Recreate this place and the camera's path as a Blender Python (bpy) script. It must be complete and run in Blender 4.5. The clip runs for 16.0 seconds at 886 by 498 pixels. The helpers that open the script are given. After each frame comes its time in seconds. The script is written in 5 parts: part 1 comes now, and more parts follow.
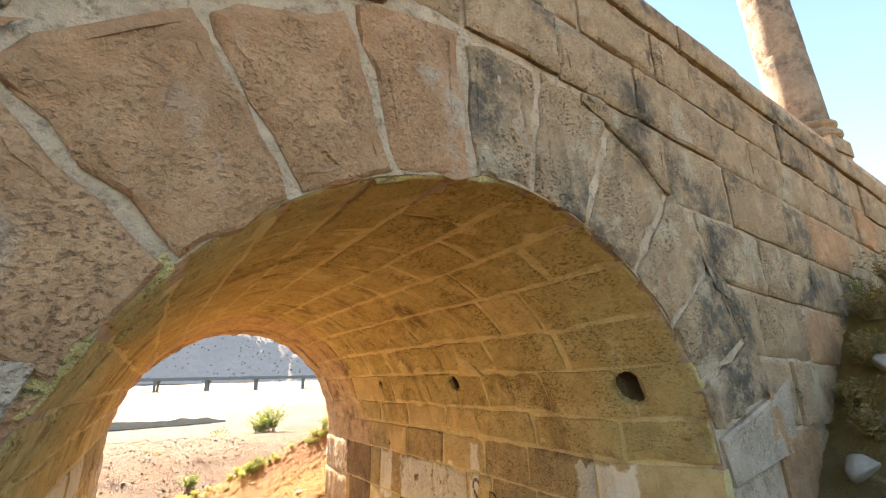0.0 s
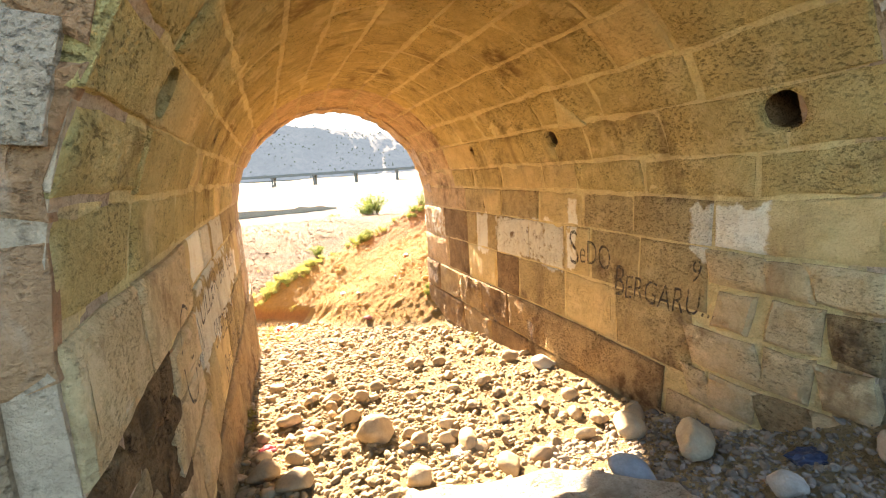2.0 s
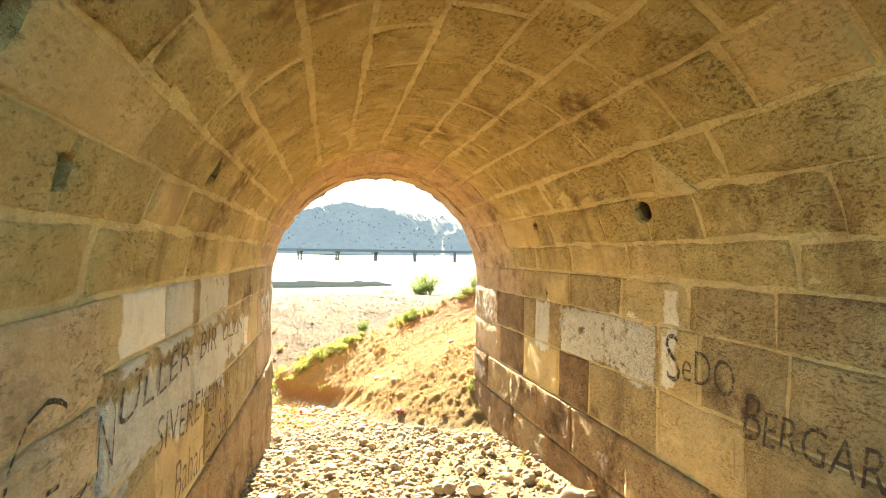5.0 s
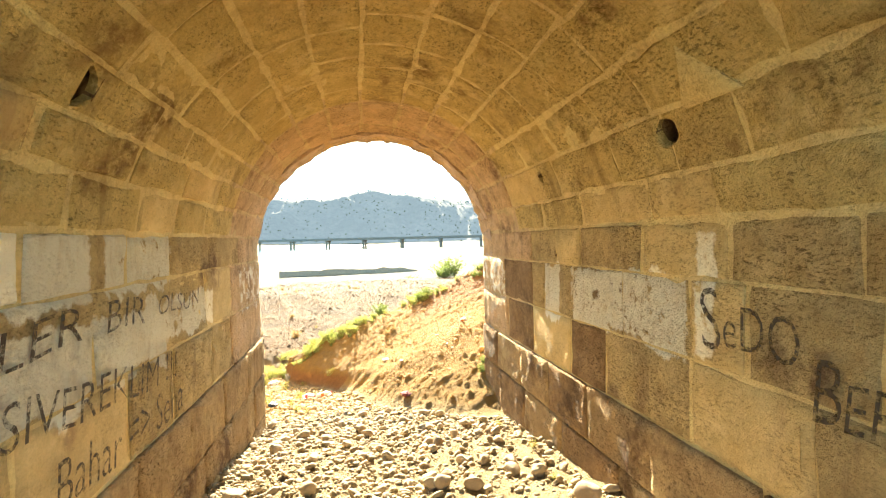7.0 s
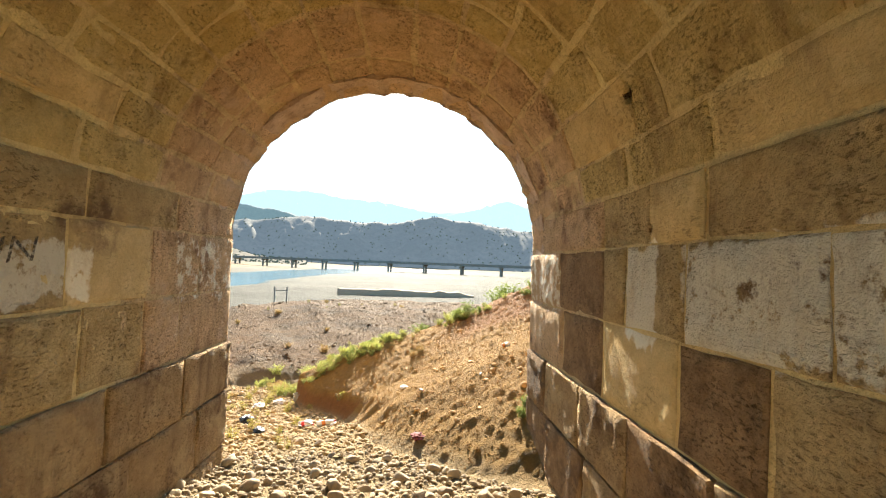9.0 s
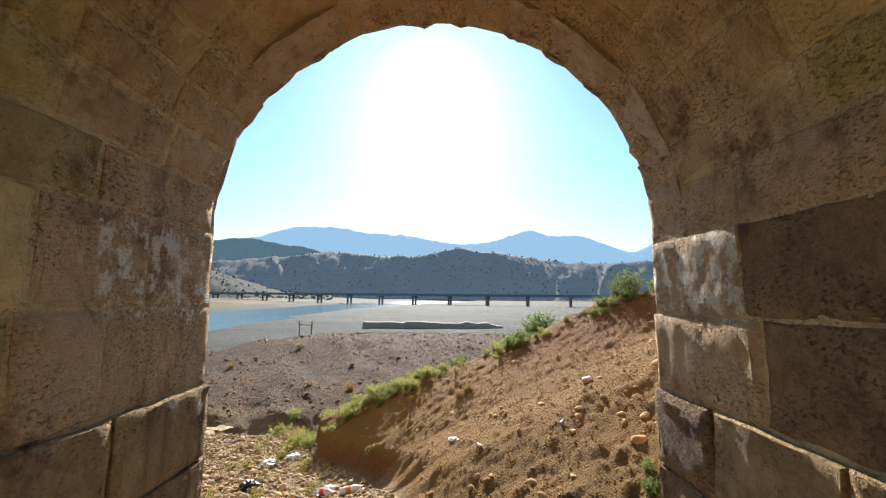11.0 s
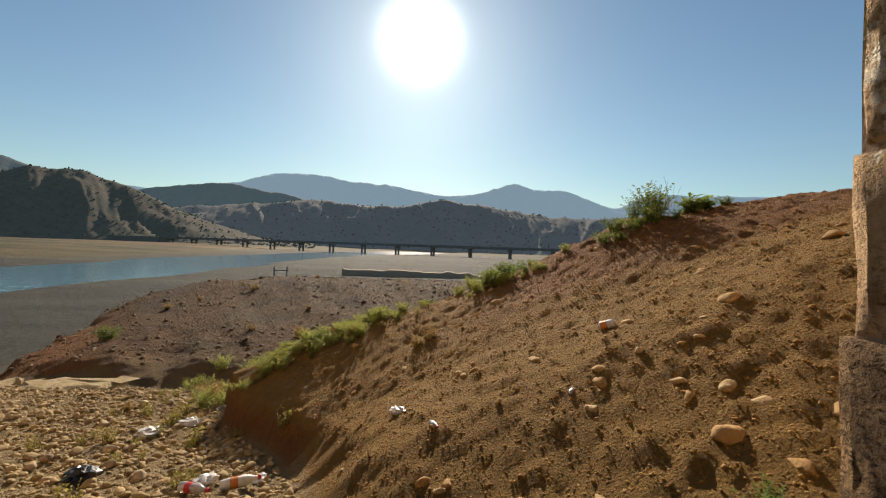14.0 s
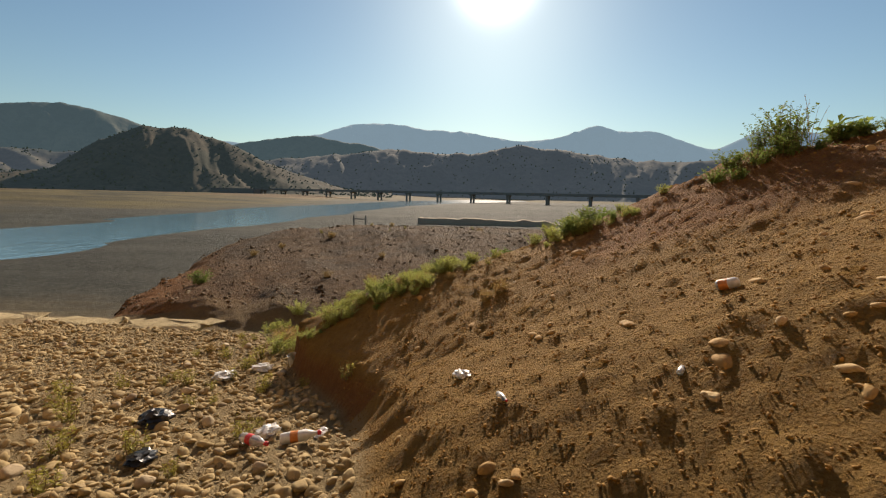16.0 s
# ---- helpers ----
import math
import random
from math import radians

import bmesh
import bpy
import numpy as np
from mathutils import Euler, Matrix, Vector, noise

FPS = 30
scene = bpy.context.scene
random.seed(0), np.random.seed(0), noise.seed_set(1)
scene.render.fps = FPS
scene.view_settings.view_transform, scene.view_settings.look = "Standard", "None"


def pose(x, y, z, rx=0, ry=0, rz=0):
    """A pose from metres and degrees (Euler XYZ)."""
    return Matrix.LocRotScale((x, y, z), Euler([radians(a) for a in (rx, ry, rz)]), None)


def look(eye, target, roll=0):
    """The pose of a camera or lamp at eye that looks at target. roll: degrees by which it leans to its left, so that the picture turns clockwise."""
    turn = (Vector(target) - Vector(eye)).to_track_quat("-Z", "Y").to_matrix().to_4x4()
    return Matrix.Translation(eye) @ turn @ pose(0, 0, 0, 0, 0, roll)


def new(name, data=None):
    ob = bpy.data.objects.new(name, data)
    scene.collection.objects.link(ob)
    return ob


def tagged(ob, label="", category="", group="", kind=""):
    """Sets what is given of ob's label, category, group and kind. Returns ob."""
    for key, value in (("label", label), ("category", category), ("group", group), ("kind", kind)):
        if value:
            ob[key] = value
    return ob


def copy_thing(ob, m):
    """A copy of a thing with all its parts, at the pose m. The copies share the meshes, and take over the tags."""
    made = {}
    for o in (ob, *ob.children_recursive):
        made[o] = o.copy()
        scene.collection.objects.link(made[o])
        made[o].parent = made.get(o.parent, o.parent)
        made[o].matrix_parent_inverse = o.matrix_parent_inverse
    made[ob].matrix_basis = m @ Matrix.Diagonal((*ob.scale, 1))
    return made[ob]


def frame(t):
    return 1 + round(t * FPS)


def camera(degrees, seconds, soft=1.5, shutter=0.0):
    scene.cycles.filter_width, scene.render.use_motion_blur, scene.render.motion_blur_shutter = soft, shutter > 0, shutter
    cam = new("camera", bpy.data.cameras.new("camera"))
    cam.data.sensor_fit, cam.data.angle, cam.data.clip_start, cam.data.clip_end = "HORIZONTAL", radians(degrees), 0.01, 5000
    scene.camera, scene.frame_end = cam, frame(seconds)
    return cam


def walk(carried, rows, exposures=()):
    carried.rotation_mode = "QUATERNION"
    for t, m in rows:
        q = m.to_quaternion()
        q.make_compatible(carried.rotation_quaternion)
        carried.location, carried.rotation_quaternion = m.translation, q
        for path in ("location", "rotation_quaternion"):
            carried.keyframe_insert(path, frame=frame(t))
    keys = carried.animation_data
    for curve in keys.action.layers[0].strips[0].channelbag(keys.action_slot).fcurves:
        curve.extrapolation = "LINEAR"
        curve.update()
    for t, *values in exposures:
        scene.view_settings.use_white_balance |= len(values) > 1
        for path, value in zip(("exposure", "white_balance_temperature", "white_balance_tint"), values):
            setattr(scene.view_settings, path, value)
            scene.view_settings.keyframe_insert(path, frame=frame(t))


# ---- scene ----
cam = camera(90.3, 16.0, 1.2)
PATH = [
    (0, (0.042, -0.044, 1.556), (1.097, 1.563, 2.105), -1.1),
    (0.5, (0.074, -0.037, 1.522), (0.994, 1.701, 1.886), -1.3),
    (1, (0.112, 0.002, 1.43), (0.978, 1.804, 1.428), -1.6),
    (1.5, (0.098, 0.12, 1.326), (0.894, 1.94, 1.099), -3.3),
    (2, (0.154, 0.319, 1.234), (0.868, 2.151, 0.869), -3.6),
    (2.5, (0.184, 0.49, 1.147), (0.842, 2.317, 0.67), -4.6),
    (3, (0.2, 0.664, 1.117), (0.863, 2.491, 0.647), -1.3),
    (3.5, (0.288, 0.933, 1.086), (0.904, 2.819, 0.829), -0.4),
    (3.7, (0.381, 0.996, 1.119), (0.918, 2.918, 1.247), 1.6),
    (5.8, (0.675, 1.423, 0.991), (1.105, 3.376, 0.945), -1.1),
    (6, (0.747, 1.467, 0.954), (1.161, 3.423, 0.906), -1.6),
    (6.5, (0.861, 1.656, 0.872), (1.268, 3.614, 0.834), -1.5),
    (7, (1.112, 1.898, 0.804), (1.494, 3.861, 0.757), -1.3),
    (7.5, (1.373, 2.159, 0.715), (1.741, 4.125, 0.67), 0.1),
    (8, (1.62, 2.564, 0.532), (1.999, 4.528, 0.515), 1.5),
    (8.5, (1.805, 3.085, 0.348), (2.082, 5.066, 0.383), 1.5),
    (9, (1.8, 3.694, 0.329), (1.907, 5.69, 0.408), 2.2),
    (9.5, (1.813, 4.262, 0.265), (1.678, 6.234, 0.571), 1.2),
    (10, (1.628, 4.611, 0.229), (1.555, 6.595, 0.47), 1.4),
    (10.2, (1.587, 4.787, 0.207), (1.533, 6.775, 0.423), 1.2),
    (12.3, (1.416, 6.272, -0.192), (1.475, 8.254, 0.069), 1.2),
    (12.5, (1.427, 6.432, -0.219), (1.486, 8.412, 0.058), 1.6),
    (13, (1.54, 6.814, -0.264), (1.611, 8.793, 0.016), 1.4),
    (13.5, (1.703, 7.214, -0.306), (1.776, 9.198, -0.064), 2.3),
    (14, (1.827, 7.556, -0.38), (1.902, 9.555, -0.377), 2.0),
    (14.5, (1.954, 7.815, -0.409), (1.897, 9.809, -0.553), 0.9),
    (15, (1.938, 8.003, -0.451), (1.889, 9.982, -0.738), 0.9),
    (15.5, (1.845, 8.092, -0.447), (1.764, 10.063, -0.775), 1.3),
    (16, (1.879, 8.124, -0.428), (1.622, 10.093, -0.668), 1.3),
]
EXPOSURES = [
    (0.0, 3.32, 7800, 26), (1.0, 3.74, 7800, 24), (2.0, 3.68, 7900, 23), (3.0, 3.58, 7700, 18), (6.0, 3.7, 7100, 3), (7.5, 3.45, 7100, 6), (8.5, 2.95, 6700, 8),
    (9.0, 2.55, 6600, 10), (9.5, 2.15, 6600, 13), (10.0, 2.06, 5000, 15), (11.2, 1.5, 6000, 13), (12.5, 1.1, 6800, 16), (14.0, 0.65, 6900, 16), (15.5, 0.73, 7200, 17), (16.0, 0.62, 7100, 17),
]
walk(cam, [(t, look(eye, target, roll)) for t, eye, target, roll in PATH], EXPOSURES)

# ---- daylight: a low sun straight down the tunnel's far mouth ----
SUN_AZ, SUN_EL = -1.7, 25.4          # degrees from +Y towards +X, and above the horizon
SUN_DIR = Vector((math.sin(radians(SUN_AZ)) * math.cos(radians(SUN_EL)), math.cos(radians(SUN_AZ)) * math.cos(radians(SUN_EL)), math.sin(radians(SUN_EL))))
world = bpy.data.worlds.new("sky")
world.use_nodes = True
scene.world = world
wn, wl = world.node_tree.nodes, world.node_tree.links
wn.clear()
sky = wn.new("ShaderNodeTexSky")
sky.sky_type, sky.sun_disc = "NISHITA", False
sky.sun_elevation, sky.sun_rotation = radians(SUN_EL), radians(SUN_AZ)
sky.air_density, sky.dust_density, sky.ozone_density = 1.15, 0.3, 0.5
# the bright aureole of dust close round the sun
wtc = wn.new("ShaderNodeTexCoord")
wdot = wn.new("ShaderNodeVectorMath")
wdot.operation = "DOT_PRODUCT"
wdot.inputs[1].default_value = SUN_DIR
wl.new(wtc.outputs["Generated"], wdot.inputs[0])
wmap = wn.new("ShaderNodeMapRange")
wmap.interpolation_type = "LINEAR"
wmap.inputs["From Min"].default_value, wmap.inputs["From Max"].default_value = math.cos(radians(20)), 1.0
wl.new(wdot.outputs["Value"], wmap.inputs["Value"])
wpow = wn.new("ShaderNodeMath")
wpow.operation = "POWER"
wpow.inputs[1].default_value = 38.0
wl.new(wmap.outputs["Result"], wpow.inputs[0])
wmul = wn.new("ShaderNodeVectorMath")
wmul.operation = "SCALE"
wmul.inputs[0].default_value = (42.0, 42.0, 41.0)
wl.new(wpow.outputs[0], wmul.inputs["Scale"])
wwide = wn.new("ShaderNodeMath")
wwide.operation = "POWER"
wwide.inputs[1].default_value = 3.0
wl.new(wmap.outputs["Result"], wwide.inputs[0])
whaze = wn.new("ShaderNodeVectorMath")
whaze.operation = "SCALE"
whaze.inputs[0].default_value = (1.4, 1.55, 1.6)
wl.new(wwide.outputs[0], whaze.inputs["Scale"])
wglow = wn.new("ShaderNodeVectorMath")
wglow.operation = "ADD"
wl.new(wmul.outputs[0], wglow.inputs[0])
wl.new(whaze.outputs[0], wglow.inputs[1])
wadd = wn.new("ShaderNodeVectorMath")
wadd.operation = "ADD"
wtint = wn.new("ShaderNodeVectorMath")
wtint.operation = "MULTIPLY"
wtint.inputs[1].default_value = (0.77, 1.03, 1.15)      # clear, dry air
wl.new(sky.outputs[0], wtint.inputs[0])
wl.new(wtint.outputs[0], wadd.inputs[0])
wl.new(wglow.outputs[0], wadd.inputs[1])
wbg = wn.new("ShaderNodeBackground")
wbg.inputs["Strength"].default_value = 0.05
wl.new(wadd.outputs[0], wbg.inputs["Color"])
wout = wn.new("ShaderNodeOutputWorld")
wl.new(wbg.outputs[0], wout.inputs["Surface"])
sun_data = bpy.data.lights.new("sun", "SUN")
sun_data.energy, sun_data.angle, sun_data.color = 5.0, radians(0.6), (1.0, 0.90, 0.74)
sun = new("sun", sun_data)
sun.matrix_world = look(SUN_DIR * 60, (0, 0, 0))


# ---- noise for shapes ----
def lattice(ix, iy, seed):
    h = (ix.astype(np.int64) * 374761393 + iy.astype(np.int64) * 668265263 + seed * 974634777) & 0x7FFFFFFF
    h = ((h ^ (h >> 13)) * 1274126177) & 0x7FFFFFFF
    return ((h ^ (h >> 16)) & 0xFFFF) / 65535.0


def vnoise(x, y, seed=0):
    x, y = np.asarray(x, float), np.asarray(y, float)
    ix, iy = np.floor(x), np.floor(y)
    fx, fy = x - ix, y - iy
    fx, fy = fx * fx * (3 - 2 * fx), fy * fy * (3 - 2 * fy)
    a, b = lattice(ix, iy, seed), lattice(ix + 1, iy, seed)
    c, d = lattice(ix, iy + 1, seed), lattice(ix + 1, iy + 1, seed)
    return (a + (b - a) * fx) * (1 - fy) + (c + (d - c) * fx) * fy - 0.5


def fbm(x, y, octaves=4, seed=0):
    total, amp = 0.0, 1.0
    for k in range(octaves):
        total = total + amp * vnoise(np.asarray(x) * 2 ** k, np.asarray(y) * 2 ** k, seed + k * 17)
        amp *= 0.5
    return total


def ramp(v, lo, hi):
    k = np.clip((np.asarray(v, float) - lo) / (hi - lo), 0, 1)
    return k * k * (3 - 2 * k)


# ---- materials ----
class Mat:
    """A small wrapper that builds node materials."""

    def __init__(self, name, rough=0.9, spec=0.25):
        self.m = bpy.data.materials.new(name)
        self.m.use_nodes = True
        self.t = self.m.node_tree
        self.b = self.t.nodes["Principled BSDF"]
        self.b.inputs["Roughness"].default_value = rough
        self.b.inputs["Specular IOR Level"].default_value = spec
        self.geo = self.t.nodes.new("ShaderNodeNewGeometry")
        self.pos = self.geo.outputs["Position"]

    def put(self, value, socket):
        if isinstance(value, bpy.types.NodeSocket):
            self.t.links.new(value, socket)
        else:
            socket.default_value = value

    def noise(self, scale, detail=4, rough=0.6, stretch=None):
        n = self.t.nodes.new("ShaderNodeTexNoise")
        n.inputs["Scale"].default_value, n.inputs["Detail"].default_value, n.inputs["Roughness"].default_value = scale, detail, rough
        v = self.pos
        if stretch:
            mp = self.t.nodes.new("ShaderNodeMapping")
            mp.inputs["Scale"].default_value = stretch
            self.t.links.new(v, mp.inputs["Vector"])
            v = mp.outputs[0]
        self.t.links.new(v, n.inputs["Vector"])
        return n.outputs["Fac"]

    def cells(self, scale, feature="F1"):
        n = self.t.nodes.new("ShaderNodeTexVoronoi")
        n.feature = feature
        n.inputs["Scale"].default_value = scale
        self.t.links.new(self.pos, n.inputs["Vector"])
        return n.outputs["Distance"]

    def cell_tint(self, scale):
        n = self.t.nodes.new("ShaderNodeTexVoronoi")
        n.inputs["Scale"].default_value = scale
        self.t.links.new(self.pos, n.inputs["Vector"])
        return n.outputs["Color"]

    def span(self, value, lo, hi, to_lo=0.0, to_hi=1.0):
        n = self.t.nodes.new("ShaderNodeMapRange")
        self.put(value, n.inputs["Value"])
        for key, v in (("From Min", lo), ("From Max", hi), ("To Min", to_lo), ("To Max", to_hi)):
            n.inputs[key].default_value = v
        return n.outputs["Result"]

    def math(self, op, a, b=0.0):
        n = self.t.nodes.new("ShaderNodeMath")
        n.operation = op
        self.put(a, n.inputs[0])
        self.put(b, n.inputs[1])
        return n.outputs[0]

    def mix(self, fac, a, b, blend="MIX"):
        n = self.t.nodes.new("ShaderNodeMix")
        n.data_type, n.blend_type = "RGBA", blend
        self.put(fac, n.inputs["Factor"])
        for v, sock in ((a, n.inputs[6]), (b, n.inputs[7])):
            self.put((*v, 1) if isinstance(v, tuple) and len(v) == 3 else v, sock)
        return n.outputs[2]

    def random(self):
        return self.t.nodes.new("ShaderNodeObjectInfo").outputs["Random"]

    def island(self):
        return self.geo.outputs["Random Per Island"]

    def attr(self, name):
        n = self.t.nodes.new("ShaderNodeAttribute")
        n.attribute_name = name
        return n.outputs["Fac"]

    def finish(self, colour, height=None, dist=0.01, strength=1.0):
        self.put((*colour, 1) if isinstance(colour, tuple) and len(colour) == 3 else colour, self.b.inputs["Base Color"])
        if height is not None:
            n = self.t.nodes.new("ShaderNodeBump")
            n.inputs["Distance"].default_value, n.inputs["Strength"].default_value = dist, strength
            self.put(height, n.inputs["Height"])
            self.t.links.new(n.outputs[0], self.b.inputs["Normal"])
        return self.m


def white_where(m, boxes, white, c, flake):
    """Old whitewash and overpainting: soft-edged rectangles on the wall (y0, y1, z0, z1, cover), flaked by noise."""
    sep = m.t.nodes.new("ShaderNodeSeparateXYZ")
    m.t.links.new(m.pos, sep.inputs[0])
    wob = m.math("MULTIPLY", m.math("SUBTRACT", m.noise(7, 5, 0.7), 0.5), 0.16)
    ragged = m.math("MULTIPLY", m.math("SUBTRACT", m.noise(2.3, 3, 0.6, (1, 1.6, 0.5)), 0.5), 0.42)
    y, z = m.math("ADD", sep.outputs[1], wob), m.math("ADD", m.math("SUBTRACT", sep.outputs[2], wob), ragged)
    thin = m.span(m.noise(5, 6, 0.75, (1, 1.3, 0.45)), 0.32, 0.50, 0.55, 0.95)
    for y0, y1, z0, z1, slant, cover in boxes:
        zz = m.math("SUBTRACT", z, m.math("MULTIPLY", m.math("SUBTRACT", sep.outputs[1], y0), slant))
        inside = m.math("MULTIPLY", m.span(y, y0 - 0.012, y0 + 0.012), m.span(y, y1 + 0.012, y1 - 0.012))
        inside = m.math("MULTIPLY", inside, m.math("MULTIPLY", m.span(zz, z0 - 0.012, z0 + 0.012), m.span(zz, z1 + 0.012, z1 - 0.012)))
        inside = m.math("MULTIPLY", inside, m.span(flake, cover + 0.03, cover - 0.05))
        c = m.mix(m.math("MULTIPLY", inside, thin), c, white)
    return c


def stone_material(name, light, dark, stain, stain_lo=0.56, pit=0.6, tint=0.35, relief=0.034, smear=None, boxes=(), white=(0.90, 0.84, 0.68)):
    """Weathered, pitted limestone; each block takes a tint of its own."""
    m = Mat(name, 0.92, 0.12)
    big, mid, fine = m.noise(1.5, 5), m.noise(8, 7, 0.7), m.noise(70, 4, 0.7)
    pits = m.span(m.noise(44, 4, 0.65, (1, 0.7, 1.4)), 0.54, 0.66)
    patchy = m.span(m.noise(2.6, 3), 0.40, 0.58)
    pits = m.math("MULTIPLY", pits, m.math("ADD", m.math("MULTIPLY", patchy, 0.8), 0.2))
    rand = m.random()
    c = m.mix(m.span(mid, 0.36, 0.66), light, dark)
    c = m.mix(m.math("MULTIPLY", rand, tint), c, dark)
    c = m.mix(m.span(m.noise(3.3, 5, 0.7), 0.48, 0.68, 0, 0.6), c, tuple(min(1, v * 1.22) for v in light))
    c = m.mix(m.span(fine, 0.3, 0.75, 0, 0.4), c, tuple(v * 0.5 for v in dark))
    c = m.mix(m.math("MULTIPLY", m.span(big, stain_lo, stain_lo + 0.12), m.span(mid, 0.35, 0.55)), c, stain)
    c = m.mix(m.math("MULTIPLY", pits, pit), c, tuple(v * 0.38 for v in dark))
    if smear:                              # mortar smeared over the joints, damp streaks down the face
        c = m.mix(m.math("MULTIPLY", m.span(m.noise(2.1, 6, 0.7), 0.55, 0.63), 0.7), c, smear)
        c = m.mix(m.math("MULTIPLY", m.span(m.noise(1.6, 6, 0.7, (1, 1.6, 0.35)), 0.57, 0.68), 0.55), c, stain)
    if boxes:
        c = white_where(m, boxes, white, c, mid)
    h = m.math("ADD", m.math("MULTIPLY", mid, 1.7), m.math("MULTIPLY", fine, 0.55))
    h = m.math("SUBTRACT", h, m.math("MULTIPLY", pits, 1.0 * pit))
    return m.finish(c, h, relief, 1.0)


WHITE_R = [(6.22, 6.58, -0.08, 0.49, 0, 0.75), (4.46, 5.97, -0.02, 0.52, 0, 0.60), (4.21, 4.36, 0.05, 0.78, 0, 0.6), (2.22, 2.79, 0.44, 0.82, 0, 0.8), (7.7, 8.9, -0.05, 0.5, 0, 0.48)]
WHITE_L = [(3.60, 4.70, 0.48, 0.98, 0, 0.72), (4.85, 5.75, 0.50, 0.98, 0, 0.62), (3.40, 5.6, 0.00, 0.42, -0.04, 0.90), (5.3, 6.7, 0.10, 0.42, -0.04, 0.6)]
VAULT = stone_material("golden_limestone", (0.84, 0.645, 0.285), (0.67, 0.48, 0.19), (0.32, 0.20, 0.085), 0.56, 0.8, 0.38, 0.05, smear=(0.84, 0.66, 0.32))
WALLST = stone_material("wall_limestone", (0.72, 0.54, 0.27), (0.52, 0.365, 0.165), (0.22, 0.135, 0.075), 0.535, 0.85, 0.5, 0.046, smear=(0.72, 0.55, 0.28), boxes=WHITE_R)
PLASTERED = stone_material("smooth_limestone", (0.72, 0.54, 0.265), (0.60, 0.43, 0.19), (0.36, 0.24, 0.12), 0.60, 0.45, 0.3, 0.02, (0.74, 0.57, 0.29), boxes=WHITE_R)
WEST = stone_material("west_limestone", (0.72, 0.54, 0.27), (0.52, 0.365, 0.165), (0.22, 0.135, 0.075), 0.54, 0.85, 0.5, 0.046, smear=(0.72, 0.55, 0.28), boxes=WHITE_L)
CREAM = stone_material("cream_limestone", (0.78, 0.58, 0.33), (0.60, 0.42, 0.215), (0.33, 0.20, 0.10), 0.54, 0.55, 0.4, 0.024, (0.78, 0.59, 0.36), boxes=())
WEST_SMOOTH = stone_material("west_smooth_limestone", (0.72, 0.55, 0.28), (0.60, 0.43, 0.20), (0.32, 0.21, 0.11), 0.58, 0.35, 0.25, 0.02, (0.74, 0.58, 0.32), boxes=WHITE_L)
EXIT_STONE = stone_material("rosy_limestone", (0.80, 0.555, 0.32), (0.60, 0.395, 0.21), (0.22, 0.12, 0.07), 0.56, 0.85, 0.4, 0.04, (0.66, 0.47, 0.30), boxes=WHITE_R)
ROUGH_STONE = stone_material("rough_limestone", (0.68, 0.48, 0.25), (0.46, 0.30, 0.145), (0.20, 0.115, 0.06), 0.52, 0.95, 0.5, 0.065, (0.66, 0.48, 0.25))
# for dark-stained blocks, and as painted shade inside the putlog holes
STAINED_AND_SHADED = stone_material("stained_and_shaded_limestone", (0.44, 0.285, 0.145), (0.25, 0.15, 0.075), (0.13, 0.08, 0.045), 0.5, 0.9)
# brown rubble core, with the shade of the wall's hole put into its colour
HOLE_SHADE_RUBBLE = stone_material("shaded_rubble_core", (0.34, 0.20, 0.095), (0.19, 0.108, 0.05), (0.10, 0.06, 0.032), 0.5, 0.9, 0.5, 0.06, (0.42, 0.27, 0.14))
FACADE = stone_material("facade_limestone", (0.64, 0.43, 0.26), (0.46, 0.29, 0.165), (0.17, 0.135, 0.10), 0.52, 0.85, 0.5, smear=(0.60, 0.47, 0.32))
FACADE_BROWN = stone_material("facade_brown_stone", (0.66, 0.365, 0.20), (0.46, 0.238, 0.122), (0.62, 0.50, 0.39), 0.575, 0.4, 0.35, 0.03, smear=(0.40, 0.215, 0.115))
COLUMN = stone_material("column_stone", (0.40, 0.33, 0.25), (0.24, 0.19, 0.14), (0.10, 0.085, 0.07), 0.48, 0.5, 0.2)


def mortar_material(name, a, b):
    m = Mat(name, 0.95, 0.1)
    n1, n2 = m.noise(5, 5), m.noise(45, 4)
    c = m.mix(m.span(n1, 0.35, 0.7), a, b)
    c = m.mix(m.span(m.noise(17, 6, 0.75), 0.52, 0.66, 0, 0.7), c, tuple(v * 0.45 for v in b))
    return m.finish(c, m.math("ADD", m.math("ADD", n1, m.noise(17, 6, 0.75)), m.math("MULTIPLY", n2, 0.6)), 0.035)


MORTAR = stone_material("golden_mortar", (0.90, 0.72, 0.36), (0.78, 0.59, 0.27), (0.46, 0.31, 0.14), 0.60, 0.35, 0.0, 0.03, (0.88, 0.70, 0.36))
ROSY_MORTAR = stone_material("rosy_mortar", (0.82, 0.62, 0.34), (0.62, 0.45, 0.23), (0.24, 0.14, 0.07), 0.56, 0.7, 0.0, 0.03, (0.68, 0.50, 0.28))
PALE_MORTAR = mortar_material("pale_mortar", (0.66, 0.49, 0.34), (0.44, 0.30, 0.20))
WHITE_BLOCK = stone_material("pale_plaster", (0.66, 0.49, 0.355), (0.50, 0.36, 0.255), (0.38, 0.25, 0.16), 0.55, 0.5, 0.0, 0.03)
CONCRETE = mortar_material("concrete", (0.24, 0.225, 0.205), (0.17, 0.16, 0.145))


